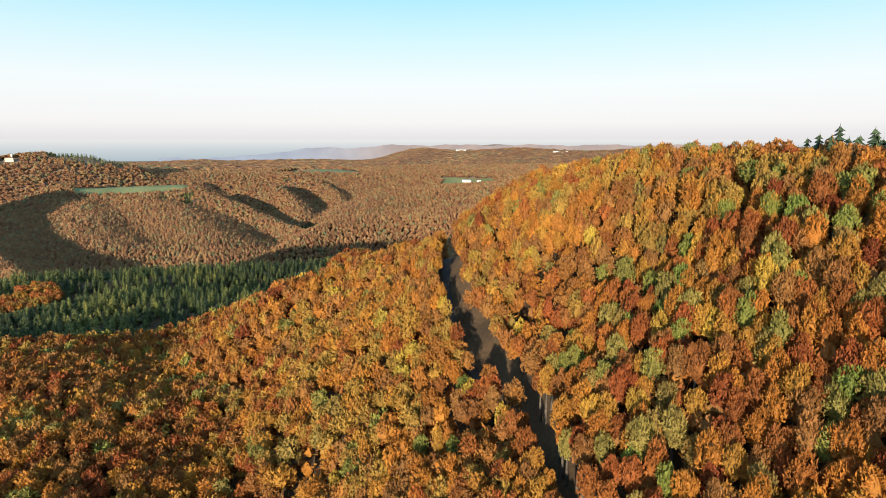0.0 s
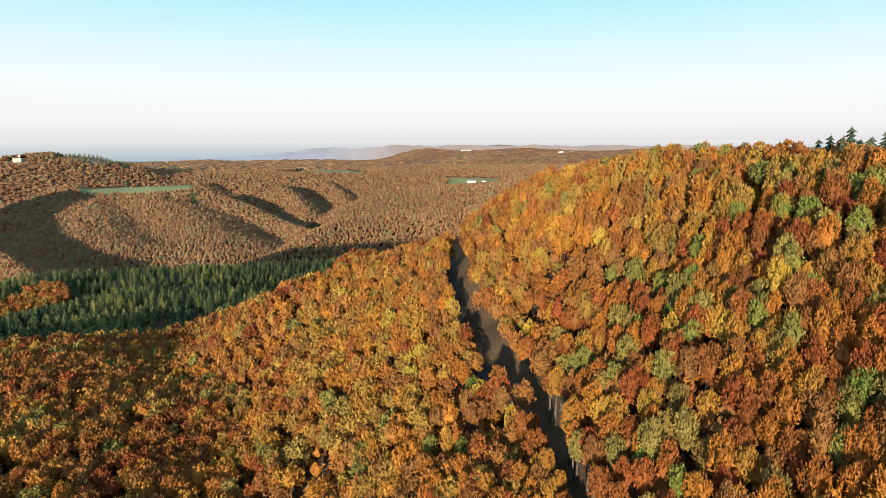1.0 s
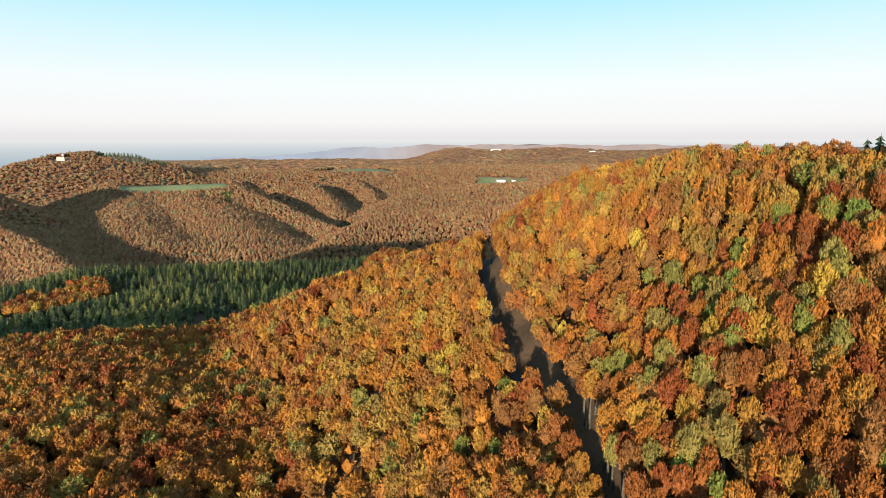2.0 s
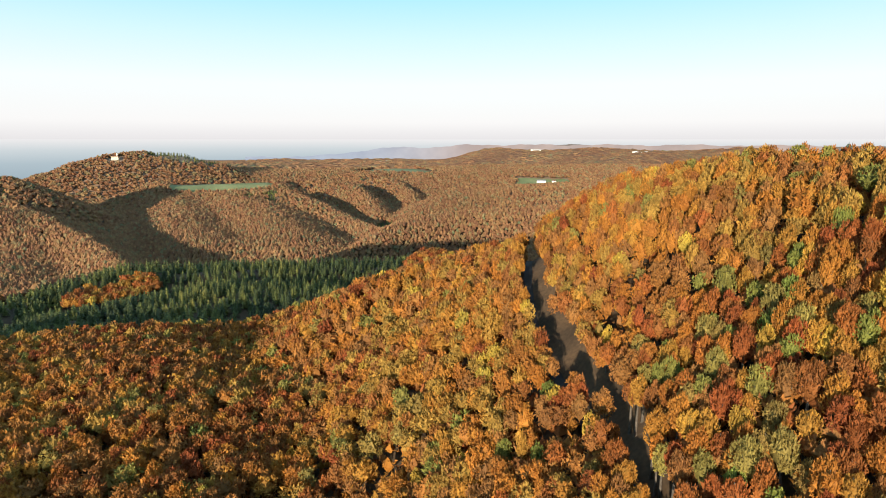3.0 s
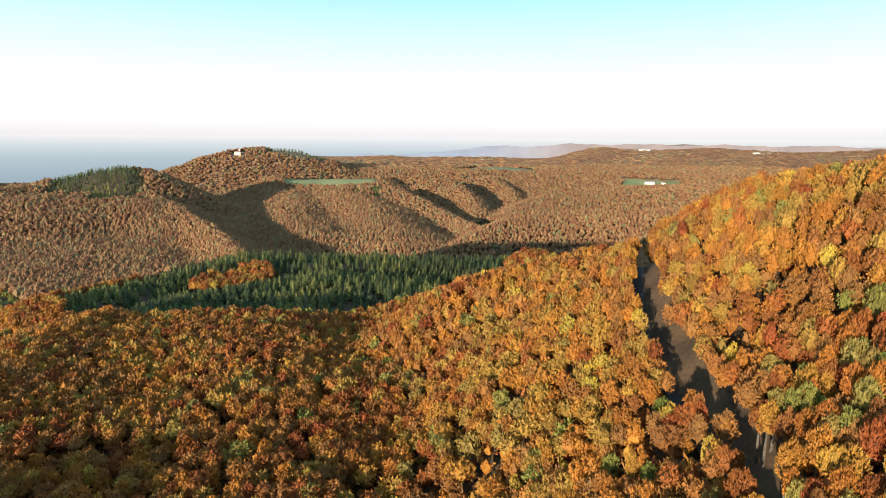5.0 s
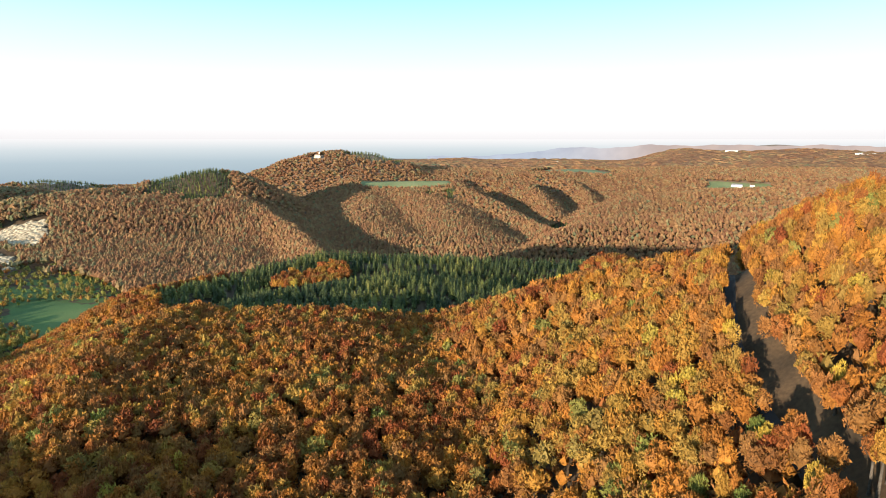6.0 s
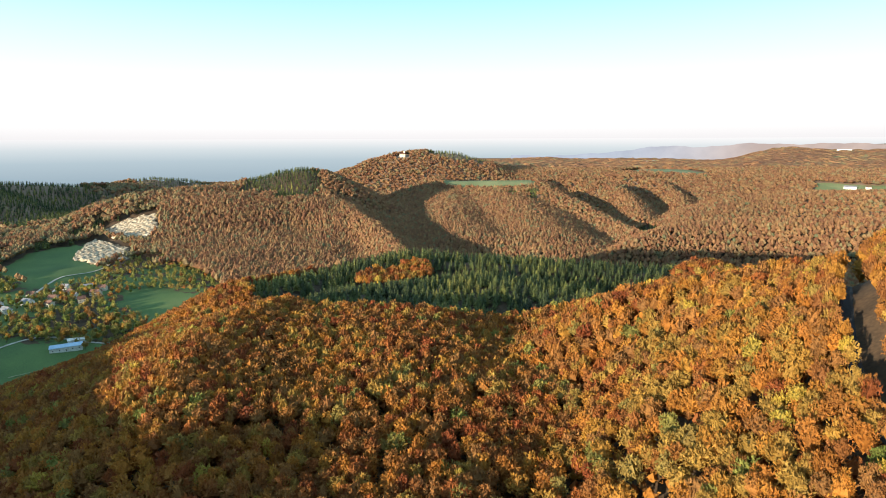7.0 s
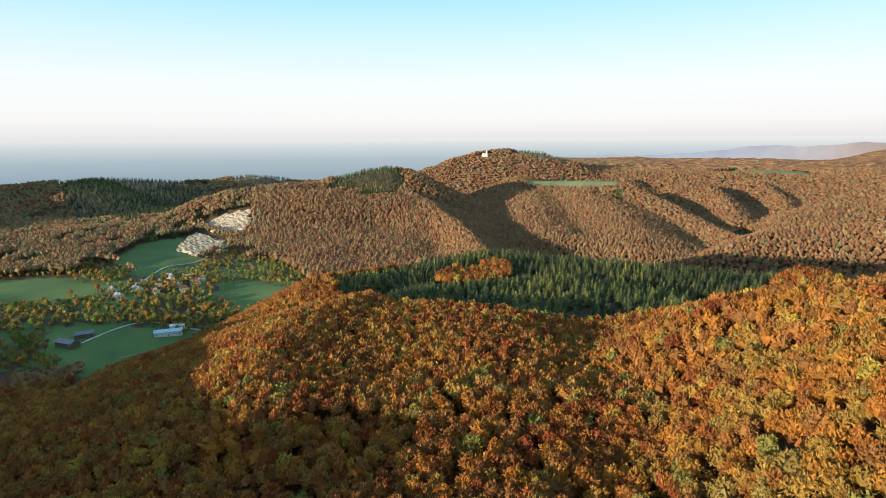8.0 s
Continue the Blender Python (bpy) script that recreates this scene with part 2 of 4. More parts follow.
# crest lines (bearing, distance, height), roundness of the top, fall of the sides
RIDGES = [
    # steep wooded hill beside the road
    ([(75, 140, 208), (36.7, 151, 213), (30.4, 169, 212.8), (26.2, 181, 212.4), (20.7, 197, 211.9), (16.8, 210, 209.3), (14.8, 215, 208.3), (11.7, 223, 204.4), (9.6, 229, 200.2), (6.9, 239, 190.9), (5.3, 247, 183.8), (2.5, 257, 173.2), (0.8, 263, 165.6)], 22, 0.98),
    # shoulder that carries the road, falling to the terrace
    ([(0.8, 263, 168.1), (-2.6, 281, 165), (-4.8, 291, 159.3), (-7.7, 299, 153.5), (-10.5, 304, 146.9), (-13.8, 314, 141.1), (-15.8, 320, 135.2), (-17.7, 328, 122)], 20, 0.85),
    # terrace
    ([(-20, 120, 104), (-32, 200, 99), (-36, 330, 104), (-32, 450, 98), (-27, 600, 90)], 80, 0.45),
    # level ground across the terrace
    ([(-36, 330, 101), (-45, 335, 102), (-54, 318, 102)], 30, 0.5),
    ([(-30, 190, 98), (-45, 210, 98), (-55, 222, 97)], 30, 0.5),
    ([(-20, 260, 108), (-36, 260, 100), (-54, 270, 100)], 30, 0.5),
    # rear edge of the terrace
    ([(-51.5, 516, 96.8), (-48.1, 546, 96.4), (-44.2, 576, 94.4), (-40.3, 606, 95.9), (-36.3, 615, 100.7), (-29.2, 599, 103.1), (-21.5, 573, 104.3), (-14.4, 552, 109), (-9.3, 541, 112)], 40, 0.60),
    # left edge of the terrace
    ([(-45, 150, 98), (-59.5, 235, 99), (-60, 300, 104), (-56, 356, 106), (-51, 410, 104), (-43, 470, 98)], 22, 0.62),
    # spur A with its knoll
    ([(-46, 1606, 116.9), (-44.3, 1496, 90), (-42.1, 1346, 66.8), (-40, 1196, 50.3), (-38.4, 1056, 42.6), (-37.2, 945, 36.3)], 16, 0.74),
    # dark knoll beside the castle hill
    ([(-50.7, 1586, 125.9), (-49.2, 1606, 134.8), (-47.8, 1616, 146.1), (-46.3, 1621, 150.1), (-45, 1616, 142.3), (-43.7, 1601, 122.8)], 30, 0.55),
    # nose above the scar
    ([(-53.1, 1546, 108.8), (-55.7, 1516, 112.4), (-58.3, 1496, 109.9), (-60.5, 1476, 105), (-62.5, 1471, 89.9), (-64, 1471, 65.1), (-65.2, 1476, 38.4)], 26, 0.50),
    # broad face between the nose and spur A
    ([(-57.3, 1456, 99.9), (-53.1, 1436, 94.7), (-48.8, 1456, 95), (-45.5, 1416, 83.4), (-43.4, 1316, 57.5)], 60, 0.40),
    # the castle hill
    ([(-43.1, 2296, 78), (-41.6, 2316, 114.3), (-39.3, 2326, 149), (-37.1, 2335, 170.5), (-34.4, 2345, 183.2), (-31.7, 2345, 176.2), (-29, 2334, 143.5), (-27.5, 2324, 111.5), (-26.6, 2314, 81.9)], 45, 0.62),
    # spur B
    ([(-36.6, 1915, 57.3), (-31.1, 1865, 60.5), (-25.8, 1814, 68.6), (-23.2, 1764, 75.7), (-21.2, 1673, 65.7), (-19.2, 1573, 47.6), (-17.2, 1473, 31.1), (-15.3, 1372, 23.9), (-13.9, 1292, 26.9)], 24, 0.60),
    # broad face of spur B
    ([(-32.7, 1815, 60.8), (-31.9, 1435, 39.3), (-30, 1215, 25.8), (-25.7, 1194, 20.3), (-22.1, 1183, 19.7)], 80, 0.34),
    # spur C
    ([(-22.2, 2093, 84.9), (-18.8, 2013, 86.6), (-16.4, 1932, 78.1), (-15, 1792, 57.9), (-14.1, 1652, 36.5), (-13.6, 1552, 23.7)], 20, 0.66),
    # spur D
    ([(-16.9, 2312, 85.4), (-13.7, 2232, 84.8), (-12, 2131, 72.4), (-10.8, 1991, 49.5), (-10.2, 1851, 27.7)], 22, 0.66),
    # spur beyond spur D
    ([(-10.3, 2491, 63.1), (-8.6, 2391, 59.6), (-7.4, 2231, 46.4), (-6.6, 2060, 30.6)], 22, 0.60),
    # hill E above the shaded hollow
    ([(-14.1, 1092, 37.5), (-12.5, 1142, 46.1), (-10.3, 1201, 54.8), (-7.5, 1251, 58.1), (-4.7, 1291, 58.6), (-0.2, 1321, 61), (4.9, 1361, 69), (9.9, 1401, 77.3)], 30, 0.75),
    # hill F behind it
    ([(-10.4, 1481, 23.6), (-8.7, 1581, 40.7), (-6.6, 1701, 58.3), (-3.6, 1801, 67.8), (0.9, 1861, 77.2), (6.5, 1901, 86.2), (10.9, 1931, 93)], 50, 0.42),
    # hills across the main valley
    ([(-100.1, 1451, 105.3), (-77.3, 1935, 105.1), (-72.7, 1882, 119.1), (-71.2, 2086, 109.4), (-65.3, 2046, 96.1), (-60.4, 2194, 75.6)], 46.6, 0.46),
    # low hill at the edge of the plain
    ([(-62.9, 2589, 52.8), (-59.3, 2585, 80), (-56, 2687, 58.9)], 24.6, 0.65),
    # shoulder out of sight that shades the near valley
    ([(-150, 335, 138), (-145, 318, 152), (-139, 305, 158), (-133, 302, 164), (-128.5, 307, 165), (-124, 315, 160), (-121.4, 333, 157), (-119.9, 393, 157), (-117, 472, 158), (-114.7, 550, 156), (-110, 819, 112), (-107.5, 996, 72)], 12, 0.80),
    # the steep hill going on behind
    ([(75, 170, 206), (110, 220, 180), (140, 320, 150), (150, 480, 150)], 40, 0.60),
    # meadow bench below the castle hill
    ([(-33, 2010, 92), (-30, 2000, 95), (-26.5, 1985, 95), (-24.5, 1975, 91)], 50, 0.45),
    # level ground under the plantation
    ([(-18.9, 408, 106), (-22, 462, 104), (-30, 490, 102), (-38, 470, 101)], 60, 0.40),
    # level ground behind the terrace edge
    ([(-53, 372, 104), (-45, 388, 103.5), (-36, 398, 103)], 45, 0.40),
    # middle of spur B's face
    ([(-26.8, 1754, 64.7), (-25.5, 1614, 56.1), (-24.4, 1374, 37.8), (-22.6, 1233, 26)], 75, 0.34),
    # hill out of sight that shades the hills across the valley
    ([(-88.9, 2090, 250), (-88.2, 1931, 250)], 12, 0.80),
]


def ground_z(x, y):
    x, y = np.asarray(x, float), np.asarray(y, float)
    r, az = np.hypot(x, y), np.degrees(np.arctan2(x, y))
    low = 4 + 0.045 * np.clip(r - 620, 0, 780)
    side = step(-48, -25, az) * step(120, 60, az)
    low = low - 36 * side * step(600, 800, r) + 36 * step(1800, 2200, r) * side
    plateau = 74 + 0.05 * np.clip(r - 1900, 0, 450) + (0.040 * step(-7.5, -2, az) - 0.004) * np.maximum(r - 2350, 0) + bumps(x, y, 900, 6) * 9 * step(2300, 3000, r)
    east = step(-37, -32, az) * step(150, 100, az)
    floor = low + (plateau - low) * east * step(2000, 2420, r)
    floor = floor - (1 - east) * 190 * step(2700, 4000, r)
    hs = [floor] + [ridge(x, y, *k) for k in RIDGES]
    k = 5.0
    top = np.max(hs, axis=0)
    h = top + k * np.log(sum(np.exp((q - top) / k) for q in hs))
    h = h + bumps(x, y, 420, 3) * 2.5 * step(300, 900, r) + bumps(x, y, 130, 4) * 1.5 * step(100, 600, r)
    return h


def mesh_of(name, verts, faces, mats, tint=None, mat_index=None, smooth=False):
    me = bpy.data.meshes.new(name)
    verts, faces = np.asarray(verts, np.float32), np.asarray(faces, np.int32)
    n, k = len(faces), faces.shape[1]
    me.vertices.add(len(verts))
    me.vertices.foreach_set("co", verts.ravel())
    me.loops.add(n * k)
    me.loops.foreach_set("vertex_index", faces.ravel())
    me.polygons.add(n)
    me.polygons.foreach_set("loop_start", np.arange(0, n * k, k, dtype=np.int32))
    me.polygons.foreach_set("loop_total", np.full(n, k, np.int32))
    for m in mats:
        me.materials.append(m)
    if mat_index is not None:
        me.polygons.foreach_set("material_index", np.asarray(mat_index, np.int32))
    if tint is not None:
        a = me.attributes.new("tint", "FLOAT", "POINT")
        a.data.foreach_set("value", np.asarray(tint, np.float32))
    me.polygons.foreach_set("use_smooth", np.full(n, smooth))
    me.update(calc_edges=True)
    return me


def line_gap(x, y, pts):
    """Distance to a line of points."""
    best = np.full(np.shape(x), 1e9)
    for (x0, y0), (x1, y1) in zip(pts, pts[1:]):
        ux, uy = x1 - x0, y1 - y0
        s = np.clip(((x - x0) * ux + (y - y0) * uy) / (ux * ux + uy * uy), 0, 1)
        best = np.minimum(best, np.hypot(x - x0 - s * ux, y - y0 - s * uy))
    return best


def inside(x, y, pts):
    """Distance inside an outline: positive within, negative outside."""
    d, within = line_gap(x, y, pts + pts[:1]), np.zeros(np.shape(x), bool)
    for (x0, y0), (x1, y1) in zip(pts, pts[1:] + pts[:1]):
        if y0 != y1:
            within ^= ((y0 > y) != (y1 > y)) & (x < (x1 - x0) * (y - y0) / (y1 - y0) + x0)
    return np.where(within, d, -d)


MEADOWS = [
    [(-790, 200), (-740, 262), (-690, 282), (-640, 322), (-585, 245), (-528, 165), (-470, 128), (-445, 112), (-500, 118), (-570, 146), (-640, 188), (-720, 172)],
    [(-812, 424), (-784, 468), (-735, 478), (-672, 462), (-690, 398), (-765, 392)],
    [(-1120, 120), (-1010, 285), (-925, 302), (-885, 275), (-892, 222), (-960, 140)],
    [(-940, 360), (-1090, 372), (-1175, 460), (-1190, 560), (-1100, 505), (-990, 492), (-930, 440)],
    [polar(a, d) for a, d in ((-32.6, 1930), (-29, 1900), (-25.5, 1890), (-23.5, 1920), (-24, 2060), (-27, 2110), (-30.5, 2110), (-33, 2060))],
    [polar(a, d) for a, d in ((-16.5, 2420), (-9, 2360), (-6.5, 2400), (-9.1, 2600), (-9.9, 2747), (-14, 2748), (-16.5, 2560))],
    [polar(a, d) for a, d in ((0, 2180), (5, 2170), (5.2, 2300), (0, 2310))],
    [polar(a, d) for a, d in ((-24, 2700), (-17, 2750), (-17, 2950), (-24, 2900))],
]
SCARS = [
    [(-1222, 612), (-1212, 661), (-1184, 704), (-1108, 655), (-1085, 618), (-1160, 598)],
    [(-1164, 544), (-1195, 580), (-1076, 580), (-1010, 542), (-990, 482), (-1079, 484)],
]


def meadow(x, y):
    return np.max([inside(x, y, m) for m in MEADOWS], axis=0)


def valley_floor(x, y):
    r, az = np.hypot(x, y), np.degrees(np.arctan2(x, y))
    return step(36, 28, ground_z(x, y)) * step(620, 660, r) * step(1150, 1050, r) * step(-52, -55, az)


# ---- ground: one sheet to the horizon ----
def build_ground():
    rr = np.concatenate([[0.5], 12 * np.exp(np.linspace(0, math.log(4950 / 12), 250))])
    aa = np.radians(np.concatenate([np.arange(-95, 56, 0.6), np.arange(57, 264, 3.0)]))
    R, A = np.meshgrid(rr, aa, indexing="ij")
    X, Y = R * np.sin(A), R * np.cos(A)
    V = np.stack([X, Y, ground_z(X, Y)], -1).reshape(-1, 3)
    na = len(aa)
    i, j = np.meshgrid(np.arange(len(rr) - 1), np.arange(na), indexing="ij")
    j2 = (j + 1) % na
    F = np.stack([i * na + j, (i + 1) * na + j, (i + 1) * na + j2, i * na + j2], -1).reshape(-1, 4)[:, ::-1]
    me = mesh_of("ground", V, F, [M_land], smooth=True)
    f = me.attributes.new("meadow", "FLOAT", "POINT")
    f.data.foreach_set("value", np.clip(np.maximum(meadow(X, Y) / 25, 0.02 + 0.10 * bumps(X, Y, 130, 31) - 1.1 * (1 - valley_floor(X, Y))).ravel(), -1, 1).astype(np.float32))
    f = me.attributes.new("far_woods", "FLOAT", "POINT")
    f.data.foreach_set("value", step(1300, 1900, R).ravel().astype(np.float32))
    return tagged(new("ground", me), "wooded hills and valleys with leaf litter and green pastures", "ground", kind="structure")


build_ground()


def strip(name, pts, width, mat, label, lift=0.12, pieces=6.0):
    """A road or track laid along a line of points, following the land, with a slight camber and ragged verges."""
    line = []
    for (x0, y0), (x1, y1) in zip(pts, pts[1:]):
        n = max(1, int(math.hypot(x1 - x0, y1 - y0) / pieces))
        line += [(x0 + (x1 - x0) * k / n, y0 + (y1 - y0) * k / n) for k in range(n)]
    P = np.array(line + [pts[-1]])
    for _ in range(12):
        P[1:-1] = (P[:-2] + P[2:] + 2 * P[1:-1]) / 4
    T = np.gradient(P, axis=0)
    T /= np.linalg.norm(T, axis=1)[:, None]
    N = np.stack([-T[:, 1], T[:, 0]], 1)
    r = np.random.RandomState(7)
    rows = []
    for off, up in ((-0.5, -0.35), (-0.46, 0.0), (0, 0.06), (0.46, 0.0), (0.5, -0.35)):
        w = off * width * (1 + 0.08 * r.normal(size=len(P)))
        Q = P + N * w[:, None]
        rows.append(np.concatenate([Q, (ground_z(P[:, 0], P[:, 1]) + lift + up)[:, None]], 1))
    V = np.stack(rows, 1).reshape(-1, 3)
    k, j = np.meshgrid(np.arange(len(P) - 1), np.arange(4), indexing="ij")
    F = np.stack([k * 5 + j, k * 5 + j + 1, (k + 1) * 5 + j + 1, (k + 1) * 5 + j], -1).reshape(-1, 4)[:, ::-1]
    return tagged(new(name, mesh_of(name, V, F, [mat])), label, "road", kind="structure")


ROAD_XY = [(26, 58), (24, 76), (22, 93), (21, 102), (20, 111), (19, 124), (16, 135), (11, 147), (7, 160), (4, 175), (2, 189), (1, 208), (2, 228), (3, 252), (4, 300)]
# real road, laid extra wide so its shaded verges read dark
strip("road", ROAD_XY, 5.4, M_asphalt, "dark asphalt forest road between autumn trees, widened over shaded verges", 0.5)
strip("field_path", [(-648, 220), (-641, 258), (-627, 296)], 2.4, M_grass_track, "pale worn track across a green pasture", 0.6)
strip("farm_lane", [(-708, 205), (-735, 262), (-735, 290), (-690, 300), (-640, 330)], 3.4, M_gravel, "pale gravel lane along a pasture hedge", 0.6)
strip("valley_path", [(-520, 128), (-490, 126), (-438, 114), (-380, 100)], 3.0, M_grass_track, "worn track through a shaded meadow", 0.6)
strip("gravel_track", [(-880, 320), (-925, 365), (-955, 392), (-980, 420), (-960, 455), (-985, 500), (-1060, 520)], 3.6, M_gravel, "pale gravel track climbing past houses to the rock scar", 0.7)


# ---- rock scar ----
def rock_scar(pts, label):
    xs, ys = [p[0] for p in pts], [p[1] for p in pts]
    g = 2.5
    X, Y = np.meshgrid(np.arange(min(xs) - g, max(xs) + g, g), np.arange(min(ys) - g, max(ys) + g, g), indexing="ij")
    d = inside(X, Y, pts) + 5 * bumps(X, Y, 26, 11)
    level = ground_z(X, Y)
    ledges = 0.6 * np.sin(level * 1.3 + 1.5 * bumps(X, Y, 30, 12)) + 0.8 * bumps(X, Y, 9, 13) + np.random.RandomState(4).normal(size=X.shape) * 0.35
    Z = ground_z(X, Y) + np.where(d > 0, 1.4 + np.minimum(d, 4) * 0.5 + ledges, -2.5)
    n = X.shape[1]
    i, j = np.meshgrid(np.arange(X.shape[0] - 1), np.arange(n - 1), indexing="ij")
    keep = (d[:-1, :-1] > -g).ravel()
    F = np.stack([i * n + j, (i + 1) * n + j, (i + 1) * n + j + 1, i * n + j + 1], -1).reshape(-1, 4)[keep]
    me = mesh_of("rock_scar", np.stack([X, Y, Z], -1).reshape(-1, 3), F, [M_rock])
    tagged(new("rock_scar", me), label, "rock face", kind="structure")


rock_scar(SCARS[0], "bare cream limestone landslip scar in the woods")
rock_scar(SCARS[1], "cream scree and fallen rock below a landslip scar")


# ---- distance ----
def distant_hills():
    """Far ranges beyond the plain, their haze painted as a glow that pales upward."""
    m = bpy.data.materials.new("painted_haze_ranges")
    m.use_nodes = True
    n, link = m.node_tree.nodes, m.node_tree.links.new
    b = n["Principled BSDF"]
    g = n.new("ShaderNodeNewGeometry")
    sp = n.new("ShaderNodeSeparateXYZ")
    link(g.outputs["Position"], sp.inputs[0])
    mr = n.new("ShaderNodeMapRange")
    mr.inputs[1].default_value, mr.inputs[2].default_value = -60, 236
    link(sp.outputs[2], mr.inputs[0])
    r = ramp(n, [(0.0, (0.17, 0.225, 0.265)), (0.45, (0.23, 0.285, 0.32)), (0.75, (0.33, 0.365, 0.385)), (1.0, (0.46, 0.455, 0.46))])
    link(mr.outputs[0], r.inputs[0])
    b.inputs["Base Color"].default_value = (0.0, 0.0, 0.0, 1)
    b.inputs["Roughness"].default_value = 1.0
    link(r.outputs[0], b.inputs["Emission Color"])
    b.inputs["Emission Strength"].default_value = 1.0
    az = np.arange(-180, 180, 0.5)
    a, k = np.radians(az), 720
    near = 118 + 5 * np.sin(az * 0.31 + 1) + 4 * np.sin(az * 0.83) + 34 * np.exp(-((az + 21.3) / 1.0) ** 2) + 62 * step(-20, -8, az) + 20 * step(-24, -18, az)
    wide = 150 + 6 * np.sin(az * 0.21 + 2) + 3 * np.sin(az * 1.1) + 55 * step(-22, -12, az)
    # flat band of painted haze up to the sky, no hills in it
    last = 240 + 0 * az
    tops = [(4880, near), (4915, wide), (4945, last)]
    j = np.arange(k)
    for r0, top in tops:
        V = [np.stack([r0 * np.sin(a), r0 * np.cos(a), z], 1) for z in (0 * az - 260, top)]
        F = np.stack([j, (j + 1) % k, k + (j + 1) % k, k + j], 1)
        tagged(new("backdrop", mesh_of("backdrop", np.concatenate(V), F, [m], smooth=True)), "backdrop of far ranges fading upward, pale blue haze painted as glow", "distant hills", kind="structure")



distant_hills()


def far_ridge():
    """A long ridge behind the plateau, its haze painted in as glowing colour."""
    m = bpy.data.materials.new("painted_haze_ridge")
    m.use_nodes = True
    n, link = m.node_tree.nodes, m.node_tree.links.new
    b = n["Principled BSDF"]
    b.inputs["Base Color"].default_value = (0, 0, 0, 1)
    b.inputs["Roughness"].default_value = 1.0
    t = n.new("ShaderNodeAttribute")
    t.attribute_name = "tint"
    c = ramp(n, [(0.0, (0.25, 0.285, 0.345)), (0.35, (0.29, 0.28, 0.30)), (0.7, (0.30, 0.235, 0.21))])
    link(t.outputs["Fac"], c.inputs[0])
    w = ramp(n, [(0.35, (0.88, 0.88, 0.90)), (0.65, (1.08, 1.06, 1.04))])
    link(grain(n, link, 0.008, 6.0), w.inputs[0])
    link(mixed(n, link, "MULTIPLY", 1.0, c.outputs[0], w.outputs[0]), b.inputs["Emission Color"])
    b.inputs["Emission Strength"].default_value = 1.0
    az = np.arange(-26, 26, 0.2)
    a = np.radians(az)
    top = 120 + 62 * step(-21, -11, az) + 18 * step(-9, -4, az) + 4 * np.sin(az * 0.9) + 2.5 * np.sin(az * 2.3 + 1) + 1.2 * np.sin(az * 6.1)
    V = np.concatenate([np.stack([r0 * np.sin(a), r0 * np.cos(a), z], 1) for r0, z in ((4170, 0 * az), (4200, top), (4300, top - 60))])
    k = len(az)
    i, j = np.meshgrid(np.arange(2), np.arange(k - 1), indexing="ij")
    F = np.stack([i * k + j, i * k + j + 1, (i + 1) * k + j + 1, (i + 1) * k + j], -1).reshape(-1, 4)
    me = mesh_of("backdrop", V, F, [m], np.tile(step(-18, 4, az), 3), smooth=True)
    tagged(new("backdrop", me), "long brown-grey ridge behind the plateau woods, haze painted in as glow", "distant hills", kind="structure")


far_ridge()


def far_woods():
    """The canopy of the far plateau woods: a jagged sheet of crowns."""
    r = np.random.RandomState(44)
    rr, aa = np.arange(2730, 4160, 20.0), np.arange(-38, 22, 0.33)
    R, A = np.meshgrid(rr, aa, indexing="ij")
    R, A = R + r.uniform(-9, 9, R.shape), np.radians(A + r.uniform(-0.13, 0.13, A.shape))
    X, Y = R * np.sin(A), R * np.cos(A)
    bare = meadow(X, Y) > -5
    Z = ground_z(X, Y) + np.where(bare, -3, 5 + 12 * r.uniform(size=X.shape))
    n = len(aa)
    i, j = np.meshgrid(np.arange(len(rr) - 1), np.arange(n - 1), indexing="ij")
    F = np.stack([i * n + j, (i + 1) * n + j, (i + 1) * n + j + 1, i * n + j + 1], -1).reshape(-1, 4)[:, ::-1]
    F = np.concatenate([F[:, :3], F[:, [0, 2, 3]]])
    tint = np.clip(0.45 + 0.25 * r.normal(size=X.size) + 0.2 * bumps(X, Y, 500, 8).ravel(), 0, 1)
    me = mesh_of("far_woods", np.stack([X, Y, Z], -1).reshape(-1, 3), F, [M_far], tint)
    tagged(new("far_woods", me), "distant brown autumn woods covering the plateau", "forest", kind="stuff")


far_woods()


